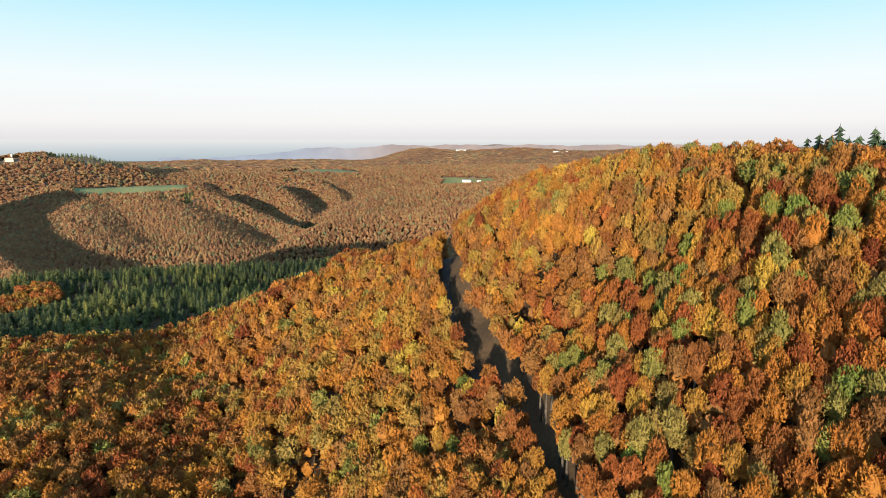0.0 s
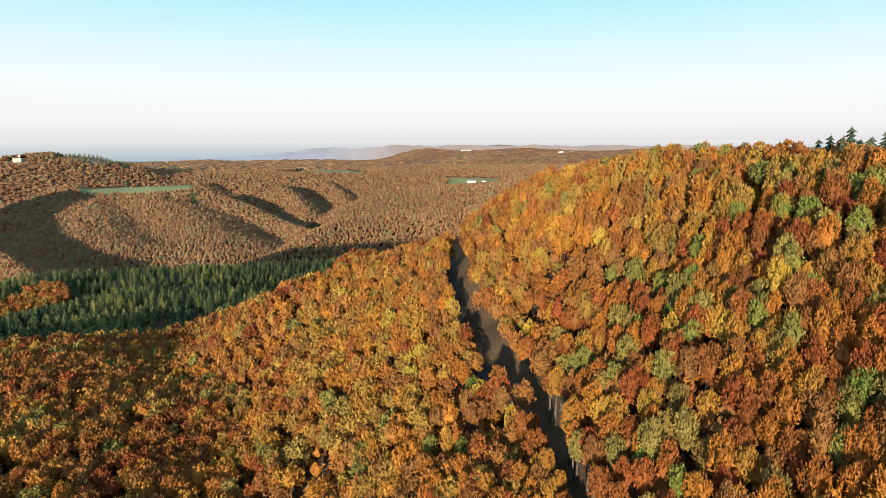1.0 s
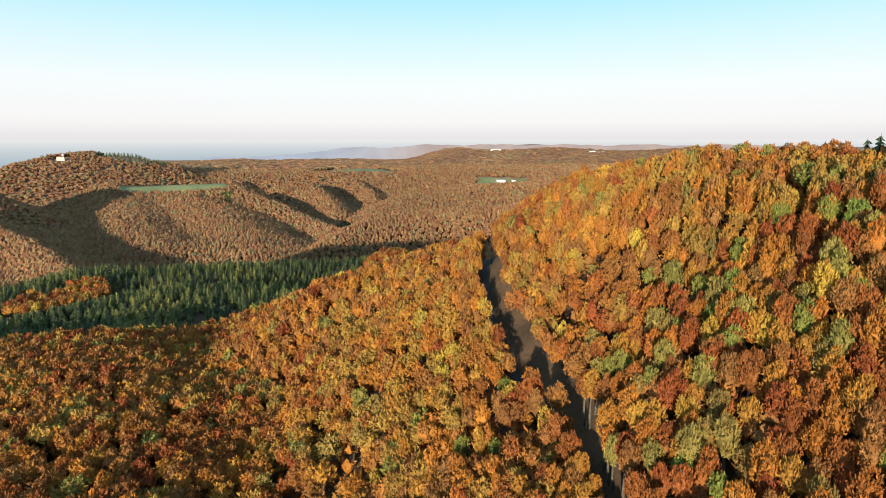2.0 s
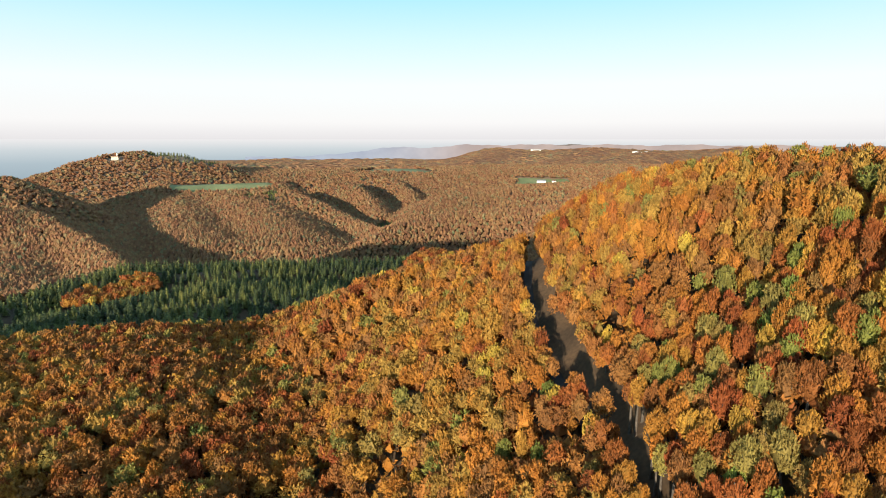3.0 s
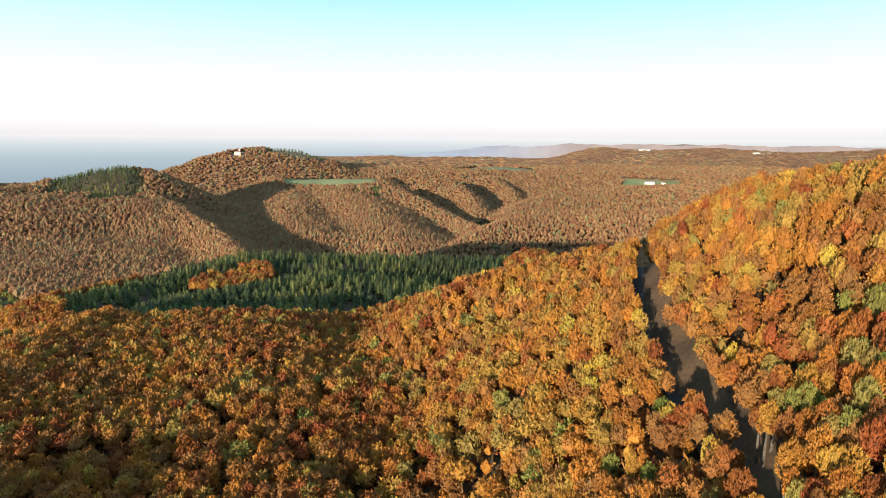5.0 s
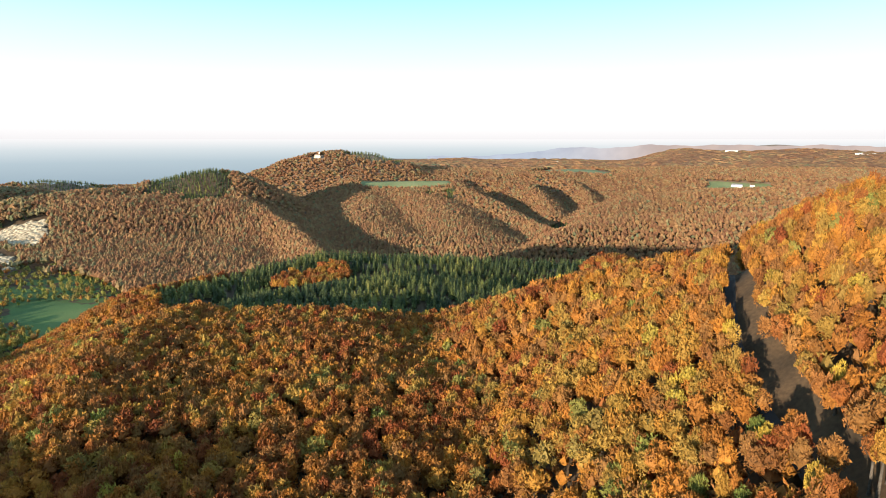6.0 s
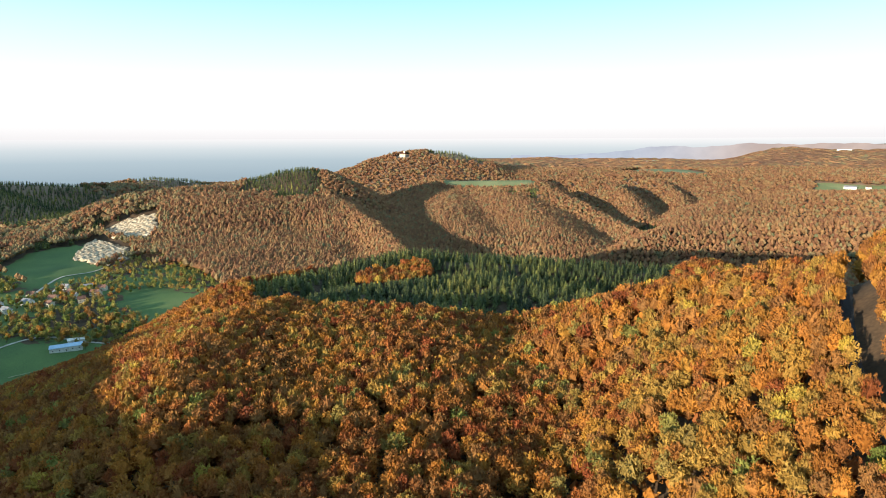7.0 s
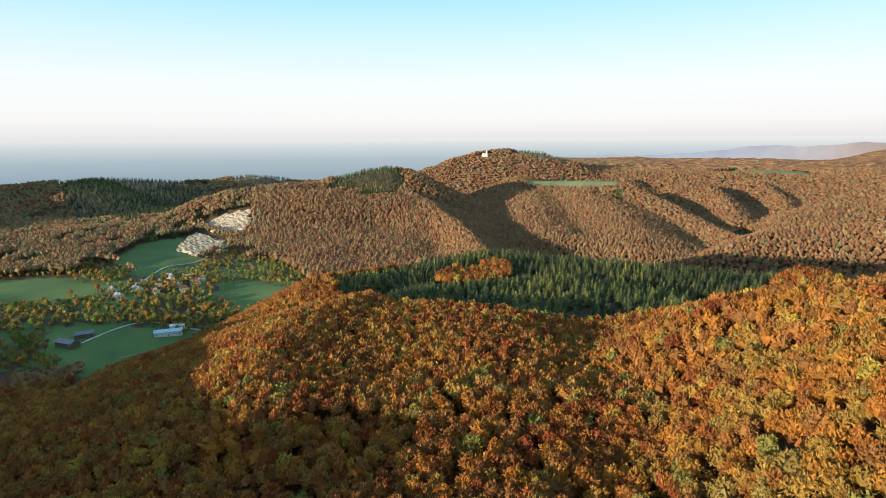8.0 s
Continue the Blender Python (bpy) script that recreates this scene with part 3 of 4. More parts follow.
# ---- trees ----
def crown_shape(seed, n, size, wide=1.0, tall=1.25, aspect=2.1, k=11):
    """A broadleaf crown about its middle, radius 1: lobes set with sprays of leaves that reach out and up."""
    r = np.random.RandomState(seed)
    d = r.normal(size=(k, 3))
    d[:, 2] = np.abs(d[:, 2]) * 1.0 - 0.35
    d /= np.linalg.norm(d, axis=1)[:, None]
    c = d * 0.50 * np.array([wide, wide, tall]) * r.uniform(0.7, 1.25, (k, 1))
    rad = r.uniform(0.24, 0.50, k)
    which = r.randint(0, k, n * 3)
    v = r.normal(size=(n * 3, 3))
    v[:, 2] += 0.25
    v /= np.linalg.norm(v, axis=1)[:, None]
    p = c[which] + v * rad[which][:, None] * r.uniform(0.70, 1.12, (n * 3, 1))
    inner = np.zeros(n * 3, bool)
    for q in range(k):
        inner |= (np.linalg.norm(p - c[q], axis=1) < rad[q] * 0.78) & (which != q)
    p, v = p[~inner][:n], v[~inner][:n]
    m = len(p)
    out = 0.75 * v + np.array([0, 0, 0.55]) + 0.62 * r.normal(size=(m, 3))
    out /= np.linalg.norm(out, axis=1)[:, None]
    side = np.cross(out, r.normal(size=(m, 3)))
    side /= np.linalg.norm(side, axis=1)[:, None]
    s = size * r.uniform(0.55, 1.4, (m, 1))
    a = p - out * s * 0.4 * aspect - side * s * 0.28
    b = p + out * s * r.uniform(-0.1, 0.2, (m, 1)) * aspect + side * s * 0.5
    t = p + out * s * 0.5 * aspect - side * s * 0.12
    V = np.stack([a, b, t], 1).reshape(-1, 3)
    return V, np.arange(3 * m).reshape(-1, 3)


def core_shape(seed, radius=0.56, rough=0.2, fine=1):
    """The twiggy middle of a crown."""
    bm = bmesh.new()
    bmesh.ops.create_icosphere(bm, subdivisions=fine, radius=radius)
    r = np.random.RandomState(seed)
    V = np.array([v.co[:] for v in bm.verts])
    F = np.array([[v.index for v in f.verts] for f in bm.faces])
    bm.free()
    V = V * (1 + r.uniform(-rough, rough, (len(V), 1))) * np.array([1, 1, 1.2])
    return V, F


def knot_shape(seed, radius):
    """A coarse crown for woods far off: eight uneven facets."""
    r = np.random.RandomState(seed)
    V = np.array([(1, 0, 0), (0, 1, 0), (-1, 0, 0), (0, -1, 0), (0, 0, 1.15), (0, 0, -1)]) * radius * (1 + r.uniform(-0.2, 0.25, (6, 1)))
    return V, np.array([(0, 1, 4), (1, 2, 4), (2, 3, 4), (3, 0, 4), (1, 0, 5), (2, 1, 5), (3, 2, 5), (0, 3, 5)])


def joined(parts):
    """One shape out of several: verts, faces."""
    vs, fs, o = [], [], 0
    for v, f in parts:
        vs.append(v)
        fs.append(f + o)
        o += len(v)
    return np.concatenate(vs), np.concatenate(fs)


def spruce_shape(seed, tiers, fans):
    """A spruce of height 1: tiers of drooping boughs, uneven in length, round a tapered spire."""
    r = np.random.RandomState(seed)
    tri = []
    for k in range(tiers):
        h = 0.20 + 0.78 * (k + r.uniform(-0.3, 0.3)) / tiers
        rad = 0.25 * (1 - h) ** 0.62 + 0.012
        m = max(4, int(fans * (1 - 0.5 * h)))
        for q in range(m):
            a = 6.283 * (q + r.uniform(-0.45, 0.45)) / m + k * 1.7
            w = 6.283 / m * r.uniform(0.35, 0.6)
            l = rad * r.uniform(0.6, 1.25)
            droop = 0.10 * r.uniform(0.3, 1.2) * (1.2 - h)
            tri.append([(math.cos(a - 1.4) * 0.01, math.sin(a - 1.4) * 0.01, h + 0.035),
                        (math.cos(a - w) * l * 0.85, math.sin(a - w) * l * 0.85, h - droop * 0.75),
                        (math.cos(a + w * 0.6) * l, math.sin(a + w * 0.6) * l, h - droop)])
    for q in range(4):
        a, b = 6.283 * q / 4, 6.283 * (q + 1) / 4
        tri.append([(0.07 * math.cos(a), 0.07 * math.sin(a), 0.1), (0.07 * math.cos(b), 0.07 * math.sin(b), 0.1), (0, 0, 1.0)])
    V = np.array(tri).reshape(-1, 3)
    return V, np.arange(len(V)).reshape(-1, 3)


def scatter(seed, r0, r1, a0, a1, gap):
    """Jittered places over a ring sector, about one tree to gap x gap metres."""
    r = np.random.RandomState(seed)
    g = np.arange(-r1, r1, gap)
    X, Y = np.meshgrid(g, g)
    X = (X + np.where(np.arange(len(g))[:, None] % 2, gap / 2, 0)).ravel()
    Y = Y.ravel()
    X = X + r.uniform(-0.42, 0.42, X.shape) * gap
    Y = Y + r.uniform(-0.42, 0.42, Y.shape) * gap
    d, a = np.hypot(X, Y), np.degrees(np.arctan2(X, Y))
    k = (d > r0) & (d < r1) & (a > a0) & (a < a1)
    return X[k], Y[k]


SPRUCE_PLOT = [(-425, 318), (-371, 304), (-347, 294), (-302, 288), (-272, 304), (-238, 307), (-200, 324), (-178, 350), (-156, 372), (-138, 380), (-128, 400), (-130, 430), (-128, 460), (-113, 490), (-98, 520), (-80, 575),
               (-95, 610), (-146, 600), (-215, 590), (-299, 590), (-398, 572), (-432, 478), (-442, 420), (-450, 362)]
BEECH_STRIP = [(-375, 408), (-362, 456), (-330, 482), (-312, 452), (-350, 402)]


def conifers(x, y):
    """Where spruces stand: the plantation, other stands, and some added to darken slopes."""
    r, az = np.hypot(x, y), np.degrees(np.arctan2(x, y))
    main = (inside(x, y, SPRUCE_PLOT) + 3 * bumps(x, y, 40, 15) > 0) & (inside(x, y, BEECH_STRIP) + 4 * bumps(x, y, 30, 16) < 0)
    ragged = bumps(x, y, 90, 14) * 0.8
    knoll = np.hypot((az + 48.2) / 3.6, (r - 1570) / 150) + 0.3 * ragged < 1
    # real hilltop spruces, spread down the slope to stand in for its shade
    crest = np.hypot((az + 68.5) / 5.8, (r - 1890) / 340) + 0.25 * ragged < 1
    # added spruces that darken the dim valley side
    dotted = (az < -60) & (r > 1130) & (r < 1750) & (bumps(x, y, 46, 51) + 0.5 * bumps(x, y, 150, 52) > 0.55)
    hollow = np.hypot((az + 13.6) / 2.0, (r - 1400) / 90) + 0.3 * ragged < 1
    hilltop = np.hypot((az + 57.5) / 3.4, (r - 2620) / 120) < 1
    brow = (np.hypot((az + 24) / 3.4, (r - 1760) / 90) + 0.5 * ragged < 1) & (bumps(x, y, 60, 53) > 0)
    castle_top = np.hypot((az + 31.2) / 3.0, (r - 2345) / 70) + 0.5 * ragged < 1
    return main | castle_top | knoll | crest | dotted | hollow | hilltop | brow


def open_land(x, y):
    """Where no close wood stands: pastures, scars, the settlement and the valley floor round it."""
    r, az = np.hypot(x, y), np.degrees(np.arctan2(x, y))
    floor = (ground_z(x, y) < 30 + 5 * bumps(x, y, 70, 41)) & (r > 650) & (r < 1080 + 70 * bumps(x, y, 120, 42)) & (az < -57 + 3.5 * bumps(x, y, 110, 43))
    bare = np.max([inside(x, y, m) for m in SCARS], axis=0) > -5 + 4 * bumps(x, y, 24, 44)
    cx, cy = polar(-36.7, 2300)
    return floor | bare | (meadow(x, y) > 1) | (np.hypot(x - cx, y - cy) < 30)


def visible(x, y, z):
    """Whether a height can be seen from above the camera's ground, by marching over the land."""
    ok = np.ones(len(x), bool)
    for ex, ey in ((0, 0), (-14, 9)):
        hid = np.zeros(len(x), bool)
        for s in np.linspace(0.3, 0.985, 40):
            px, py = ex + (x - ex) * s, ey + (y - ey) * s
            hid |= ground_z(px, py) + 10 > 232 + (z - 229) * s
        ok &= ~hid
    return ok


def forest(name, label, x, y, protos, radius, tall, mats, tint, lift, cat="forest", cores=0):
    """One mass of trees: each takes one of the shapes, turned and scaled."""
    r = np.random.RandomState(len(x))
    z = ground_z(x, y)
    which = r.randint(0, len(protos), len(x))
    vs, fs, ts, ms, o = [], [], [], [], 0
    for k, (PV, PF) in enumerate(protos):
        i = np.where(which == k)[0]
        if not len(i):
            continue
        a = r.uniform(0, 6.283, len(i))
        s = (radius * np.ones(len(x)))[i] * r.uniform(0.78, 1.25, len(i))
        h = (tall * np.ones(len(x)))[i] * r.uniform(0.88, 1.14, len(i))
        V = np.empty((len(i), len(PV), 3), np.float32)
        ca, sa = np.cos(a)[:, None], np.sin(a)[:, None]
        V[:, :, 0] = x[i][:, None] + s[:, None] * (PV[None, :, 0] * ca - PV[None, :, 1] * sa)
        V[:, :, 1] = y[i][:, None] + s[:, None] * (PV[None, :, 0] * sa + PV[None, :, 1] * ca)
        V[:, :, 2] = z[i][:, None] + ((lift * np.ones(len(x)))[i] * r.uniform(0.91, 1.09, len(i)))[:, None] + h[:, None] * PV[None, :, 2]
        F = PF[None] + (np.arange(len(i)) * len(PV))[:, None, None] + o
        vs.append(V.reshape(-1, 3))
        fs.append(F.reshape(-1, 3))
        ts.append(np.repeat(tint[i], len(PV)))
        ms.append(np.tile(np.arange(len(PF)) >= len(PF) - cores, len(i)))
        o += len(i) * len(PV)
    me = mesh_of(name, np.concatenate(vs), np.concatenate(fs), mats, np.concatenate(ts), np.concatenate(ms))
    return tagged(new(name, me), label, cat, kind="stuff")


def wood_tint(x, y, seed):
    """Hue of each tree: mostly rust and orange, with gold towards the hill and stray green and yellow ones."""
    r = np.random.RandomState(seed)
    t = 0.46 + 0.23 * r.normal(size=len(x)) + 0.10 * bumps(x, y, 90, 9)
    t = t + 0.17 * step(-130, -30, x) * step(190, 40, np.hypot(x + 5, y - 235))
    t = np.clip(t, 0.04, 0.795)
    u = r.uniform(size=len(x))
    odd = 0.045 + 0.075 * step(15, 60, x)
    # across the valley: olive crowns, partly its haze and shade put in colour
    across = step(-56, -60, np.degrees(np.arctan2(x, y))) * step(800, 950, np.hypot(x, y))
    odd = odd + 0.55 * across * (0.6 + 0.4 * bumps(x, y, 140, 33))
    return np.where(u < odd, r.uniform(0.81, 0.91, len(x)), np.where(u < odd + 0.012, r.uniform(0.95, 1.0, len(x)), t))


A0, A1 = -85, 45
close_shapes = [joined([crown_shape(20 + k, 420, 0.155, k=16), knot_shape(k, 0.66)]) for k in range(8)]
near_shapes = [joined([crown_shape(30 + k, 290, 0.18, k=16), knot_shape(k, 0.68)]) for k in range(8)]
mid_shapes = [joined([crown_shape(40 + k, 128, 0.235, k=14), knot_shape(k, 0.72)]) for k in range(8)]
scrub_shapes = [joined([crown_shape(45 + k, 44, 0.28, k=13), knot_shape(k, 0.64)]) for k in range(6)]
far_shapes = [joined([crown_shape(60 + k, 14, 0.42, aspect=1.4), knot_shape(k, 0.84)]) for k in range(6)]
rim_shapes = [joined([crown_shape(70 + k, 7, 0.8, aspect=1.2), knot_shape(k, 0.85)]) for k in range(6)]
fill_shapes = [joined([crown_shape(95 + k, 24, 0.24, tall=0.8), knot_shape(k, 0.62)]) for k in range(4)]
thicket_shapes = [joined([crown_shape(85 + k, 8, 0.36, tall=0.8), knot_shape(k, 0.8)]) for k in range(4)]
low_shapes = [knot_shape(80 + k, 0.95) for k in range(6)]
spruce_mid = [spruce_shape(k, 11, 9) for k in range(6)]
spruce_far = [spruce_shape(50 + k, 4, 6) for k in range(4)]
HILL_TREES = (46, 102, 34)       # middle and reach of the nearest hillside, whose trees stand singly


def steep_hill(x, y):
    """1 on the steep hill beside the road, where the trees are smaller, 0 elsewhere."""
    return step(-50, 15, x) * step(420, 340, np.hypot(x, y))


def plant():
    rings = {"close": (40, 150, 3.3), "near": (150, 255, 3.7), "mid": (255, 620, 5.3), "far": (620, 1400, 6.8), "rim": (1400, 2000, 9.4), "edge": (2000, 2750, 12.5)}
    for ring, (r0, r1, gap) in rings.items():
        x, y = scatter(r1, r0, r1, *((A0, A1) if r1 < 700 else (-84, 17)), gap)
        r = np.random.RandomState(int(r1))
        hill = steep_hill(x, y)
        keep = (line_gap(x, y, ROAD_XY) > np.where(y > 132, 3.0, 2.2)) & (landmark_gap(x, y) > 4.2) & ~open_land(x, y)
        if r1 < 260:
            keep &= ((r.uniform(size=len(x)) < 0.46 + 0.54 * hill) | (line_gap(x, y, ROAD_XY) < 8)) & (np.hypot(x - HILL_TREES[0], y - HILL_TREES[1]) > HILL_TREES[2])
        con = conifers(x, y)
        xs, ys = x[keep & con], y[keep & con]
        keep &= ~con
        x, y, hill = x[keep], y[keep], hill[keep]
        see = visible(x, y, ground_z(x, y) + 20) & (np.hypot(x, y) > 1.36 * (215 - ground_z(x, y)))
        tint = wood_tint(x, y, r1)
        radius = {"close": 4.1, "near": 4.1, "mid": 4.0, "far": 5.2, "rim": 6.8, "edge": 9.0}[ring] * (1 - 0.42 * hill)
        shapes = {"close": close_shapes, "near": near_shapes, "mid": mid_shapes, "far": far_shapes, "rim": rim_shapes, "edge": rim_shapes}[ring]
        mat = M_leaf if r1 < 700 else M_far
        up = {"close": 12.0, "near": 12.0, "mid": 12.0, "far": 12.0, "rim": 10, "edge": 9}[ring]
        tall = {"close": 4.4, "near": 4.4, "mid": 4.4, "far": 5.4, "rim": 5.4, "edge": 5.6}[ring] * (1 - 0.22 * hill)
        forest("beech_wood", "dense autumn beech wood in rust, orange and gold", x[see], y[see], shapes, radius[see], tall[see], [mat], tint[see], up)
        thin = ~see & (r.uniform(size=len(x)) < (0.7 if r1 < 700 else 0.15))
        if thin.any():
            forest("beech_wood", "dense autumn beech wood in rust and brown", x[thin], y[thin], low_shapes, radius[thin], tall[thin], [mat], tint[thin], up)
        if r1 < 700:
            x, y = scatter(r1 + 1, r0, min(r1, 430), A0, A1, 3.5 if r1 < 160 else 4.4)
            keep = (line_gap(x, y, ROAD_XY) > 5.0) & ~open_land(x, y) & ~conifers(x, y) & (np.hypot(x, y) > 1.3 * (215 - ground_z(x, y)))
            x, y = x[keep], y[keep]
            forest("underwood", "low brown and olive underwood beneath autumn trees", x, y, fill_shapes if r1 < 260 else thicket_shapes, 2.9, 3.4, [M_leaf], 0.15 + 0.66 * r.uniform(size=len(x)) ** 1.6, 5.9 + 1.5 * steep_hill(x, y))
        if len(xs):
            t = np.clip(np.random.RandomState(5).beta(2, 3, len(xs)) + 0.25 * bumps(xs, ys, 120, 21), 0, 1)
            few = np.random.RandomState(9).uniform(size=len(xs)) < (0.5 if r1 < 700 else 1)
            forest("spruce_wood", "dark green spruce plantation among autumn woods", xs[few], ys[few], spruce_mid if r1 < 700 else spruce_far, 15.0 if r1 < 700 else 20, 11.8 if r1 < 700 else 14.0, [M_needle, M_needle], t[few], -0.5)


# standing out by colour: place, colour, size
LANDMARKS = [
    (-85, 189, "yellow", 1.19), (-69, 231, "yellow", 1.18), (20, 147, "yellow", 0.92), (6, 125, "yellow", 0.93), (28, 103, "yellow", 1.15), (-17, 139, "yellow", 1.12), (-165, 237, "yellow", 1.10), (-82, 290, "yellow", 0.99), (42, 110, "yellow", 1.08), (-30, 145, "yellow", 1.08), (13, 121, "yellow", 1.07),
    (30, 128, "green", 0.95), (5, 142, "green", 1.03), (2, 125, "green", 1.02), (-6, 133, "green", 1.12), (43, 135, "green", 1.20), (35, 112, "green", 1.18), (-131, 177, "green", 1.06), (-74, 275, "green", 1.03),
    (39, 96, "olive", 0.98), (40, 86, "olive", 0.91), (30, 160, "olive", 0.91), (46, 125, "olive", 1.04), (12, 109, "olive", 1.00), (28, 95, "olive", 1.01),
    (-152, 188, "orange", 1.17), (-168, 166, "orange", 1.06), (34, 87, "orange", 1.07),
]


def landmark_gap(x, y):
    return np.min([np.hypot(x - k[0], y - k[1]) for k in LANDMARKS], axis=0)


plant()

# ---- single trees ----
def part(name, mesh, parent, label="", m=None):
    """A mesh as a part under a thing or under another part."""
    ob = new(name, mesh)
    ob.parent = parent
    if m is not None:
        ob.matrix_basis = m
    return tagged(ob, label)


def tube(rows, sides=7):
    """Verts and faces of a tapered tube through (x, y, z, radius) rows."""
    V, F = [], []
    for x, y, z, r in rows:
        V += [(x + r * math.cos(6.283 * k / sides), y + r * math.sin(6.283 * k / sides), z) for k in range(sides)]
    for i in range(len(rows) - 1):
        for k in range(sides):
            a, b = i * sides + k, i * sides + (k + 1) % sides
            F += [(a, b, b + sides), (a, b + sides, a + sides)]
    return np.array(V, float), np.array(F)


def trunk_mesh(seed, height, spread, foot=0.34):
    """A trunk with root flare and limbs that fan up into the crown."""
    r = np.random.RandomState(seed)
    bits = [tube([(0, 0, -0.8, foot * 1.5), (0, 0, 0.5, foot), (0.1, 0.05, height * 0.5, foot * 0.72), (0.15, -0.1, height, foot * 0.35), (0.2, 0, height * 1.3, 0.03)])]
    for k in range(6):
        a, h = k * 1.05 + r.uniform(0, 0.5), height * r.uniform(0.55, 0.95)
        l = spread * r.uniform(0.6, 0.95)
        bits.append(tube([(0.1, 0, h, foot * 0.4), (math.cos(a) * l * 0.5, math.sin(a) * l * 0.5, h + l * 0.55, foot * 0.24),
                          (math.cos(a) * l, math.sin(a) * l, h + l * 1.3, 0.03)], 4))
    V, F = joined(bits)
    return mesh_of("trunk", V, F, [M_bark], smooth=True)


def broadleaf(seed, palette, leaves_n, leaf, tall, wide, lift):
    """The trunk and crown meshes of one kind of tree."""
    CV, CF = joined([crown_shape(seed, leaves_n, leaf, k=15), core_shape(seed, 0.54, fine=2)])
    CV = CV * np.array([wide, wide, tall]) + np.array([0, 0, lift])
    return trunk_mesh(seed, lift, wide * 0.9), mesh_of("crown", CV, CF, [CROWNS[palette]])


def stand(name, meshes, x, y, scale, turn, label, group, z=None):
    """One tree as a thing: an empty at its foot with trunk and crown."""
    e = new(name)
    z = float(ground_z(x, y)) if z is None else z
    e.matrix_basis = Matrix.LocRotScale((x, y, z), Euler((0, 0, turn)), (scale, scale, scale))
    part("trunk", meshes[0], e)
    part("crown", meshes[1], e)
    return tagged(e, label, "tree", group)


LOOKS = {
    "rust": "rust-red beech tree with a dense autumn crown",
    "orange": "orange-brown beech tree in full autumn leaf",
    "gold": "golden beech tree in full autumn leaf",
    "olive": "olive-brown tree with thinning autumn leaves",
    "green": "tree with a still green leafy crown",
    "yellow": "bright yellow maple tree among rusty beeches",
}


def single_trees():
    r = np.random.RandomState(31)
    kinds = {p: [broadleaf(200 + 7 * k + len(p), p, 1050, 0.125, 3.9, 2.1, 9.2) for k in range(3)] for p in LOOKS}
    cx, cy, reach = HILL_TREES
    x, y = scatter(77, 30, 160, A0, A1, 3.2)
    keep = (np.hypot(x - cx, y - cy) <= reach) & (line_gap(x, y, ROAD_XY) > np.where(y > 132, 3.4, 2.2)) & (landmark_gap(x, y) > 3.2)
    for x0, y0 in zip(x[keep], y[keep]):
        h = float(steep_hill(x0, y0))
        p = r.choice(["rust", "orange", "gold", "olive", "green", "yellow"], p=[0.34, 0.31, 0.15, 0.13, 0.06, 0.01])
        stand("beech_tree", kinds[p][r.randint(3)], x0, y0, r.uniform(0.88, 1.2) * (1.22 - 0.22 * h), r.uniform(0, 6.28), LOOKS[p], "hillside trees")
    for x0, y0, p, s in LANDMARKS:
        stand("maple_tree" if p == "yellow" else "beech_tree", kinds[p][r.randint(3)], x0, y0, s, r.uniform(0, 6.28), LOOKS[p], "hillside trees")


def spruces_on_crest():
    r = np.random.RandomState(12)
    meshes = []
    for k in range(3):
        V, F = spruce_shape(300 + k, 16, 11)
        V = V * np.array([20, 20, 20])
        TV, TF = tube([(0, 0, -0.8, 0.35), (0, 0, 8, 0.25), (0, 0, 19, 0.04)])
        meshes.append((mesh_of("trunk", TV, TF, [M_bark], smooth=True), mesh_of("crown", V, F, [CROWNS["needle"]])))
    for az, d, s in SPRUCES:
        x, y = polar(az, d)
        stand("spruce_tree", meshes[r.randint(3)], x, y, s, r.uniform(0, 6.28), "dark green spruce tree on the hill crest", "crest spruces")


SPRUCES = [(19.0, 206, 0.86), (26.2, 190, 0.92), (28.9, 183, 0.92), (31.6, 172, 0.90), (32.4, 168, 0.94), (33.0, 174, 0.90), (33.7, 165, 1.04), (34.4, 166, 0.92), (35.1, 160, 0.90), (36.0, 158, 0.99), (36.6, 162, 0.92), (37.2, 155, 1.00),
           (38.2, 152, 0.94), (39.4, 150, 0.97), (41, 150, 0.97), (31.0, 179, 0.86), (33.2, 160, 0.90), (34.9, 154, 0.86), (36.2, 151, 0.90), (37.8, 147, 0.87)]


# ---- buildings ----
def box(bm, x0, x1, y0, y1, z0, z1):
    v = [bm.verts.new(p) for p in ((x0, y0, z0), (x1, y0, z0), (x1, y1, z0), (x0, y1, z0), (x0, y0, z1), (x1, y0, z1), (x1, y1, z1), (x0, y1, z1))]
    for f in ((3, 2, 1, 0), (4, 5, 6, 7), (0, 1, 5, 4), (1, 2, 6, 5), (2, 3, 7, 6), (3, 0, 4, 7)):
        bm.faces.new([v[k] for k in f])


def baked(name, bm, mat):
    me = bpy.data.meshes.new(name)
    bmesh.ops.recalc_face_normals(bm, faces=bm.faces)
    bm.to_mesh(me)
    bm.free()
    me.materials.append(mat)
    return me


def gabled(l, w, h, rise):
    """Walls with gable ends, long side along x."""
    bm = bmesh.new()
    q = [bm.verts.new((sx, sy, z)) for sx in (-l / 2, l / 2) for sy, z in ((-w / 2, -2), (w / 2, -2), (w / 2, h), (0, h + rise), (-w / 2, h))]
    bm.faces.new(q[:5])
    bm.faces.new(q[5:])
    for k in range(5):
        bm.faces.new((q[k], q[(k + 1) % 5], q[5 + (k + 1) % 5], q[5 + k]))
    return bm


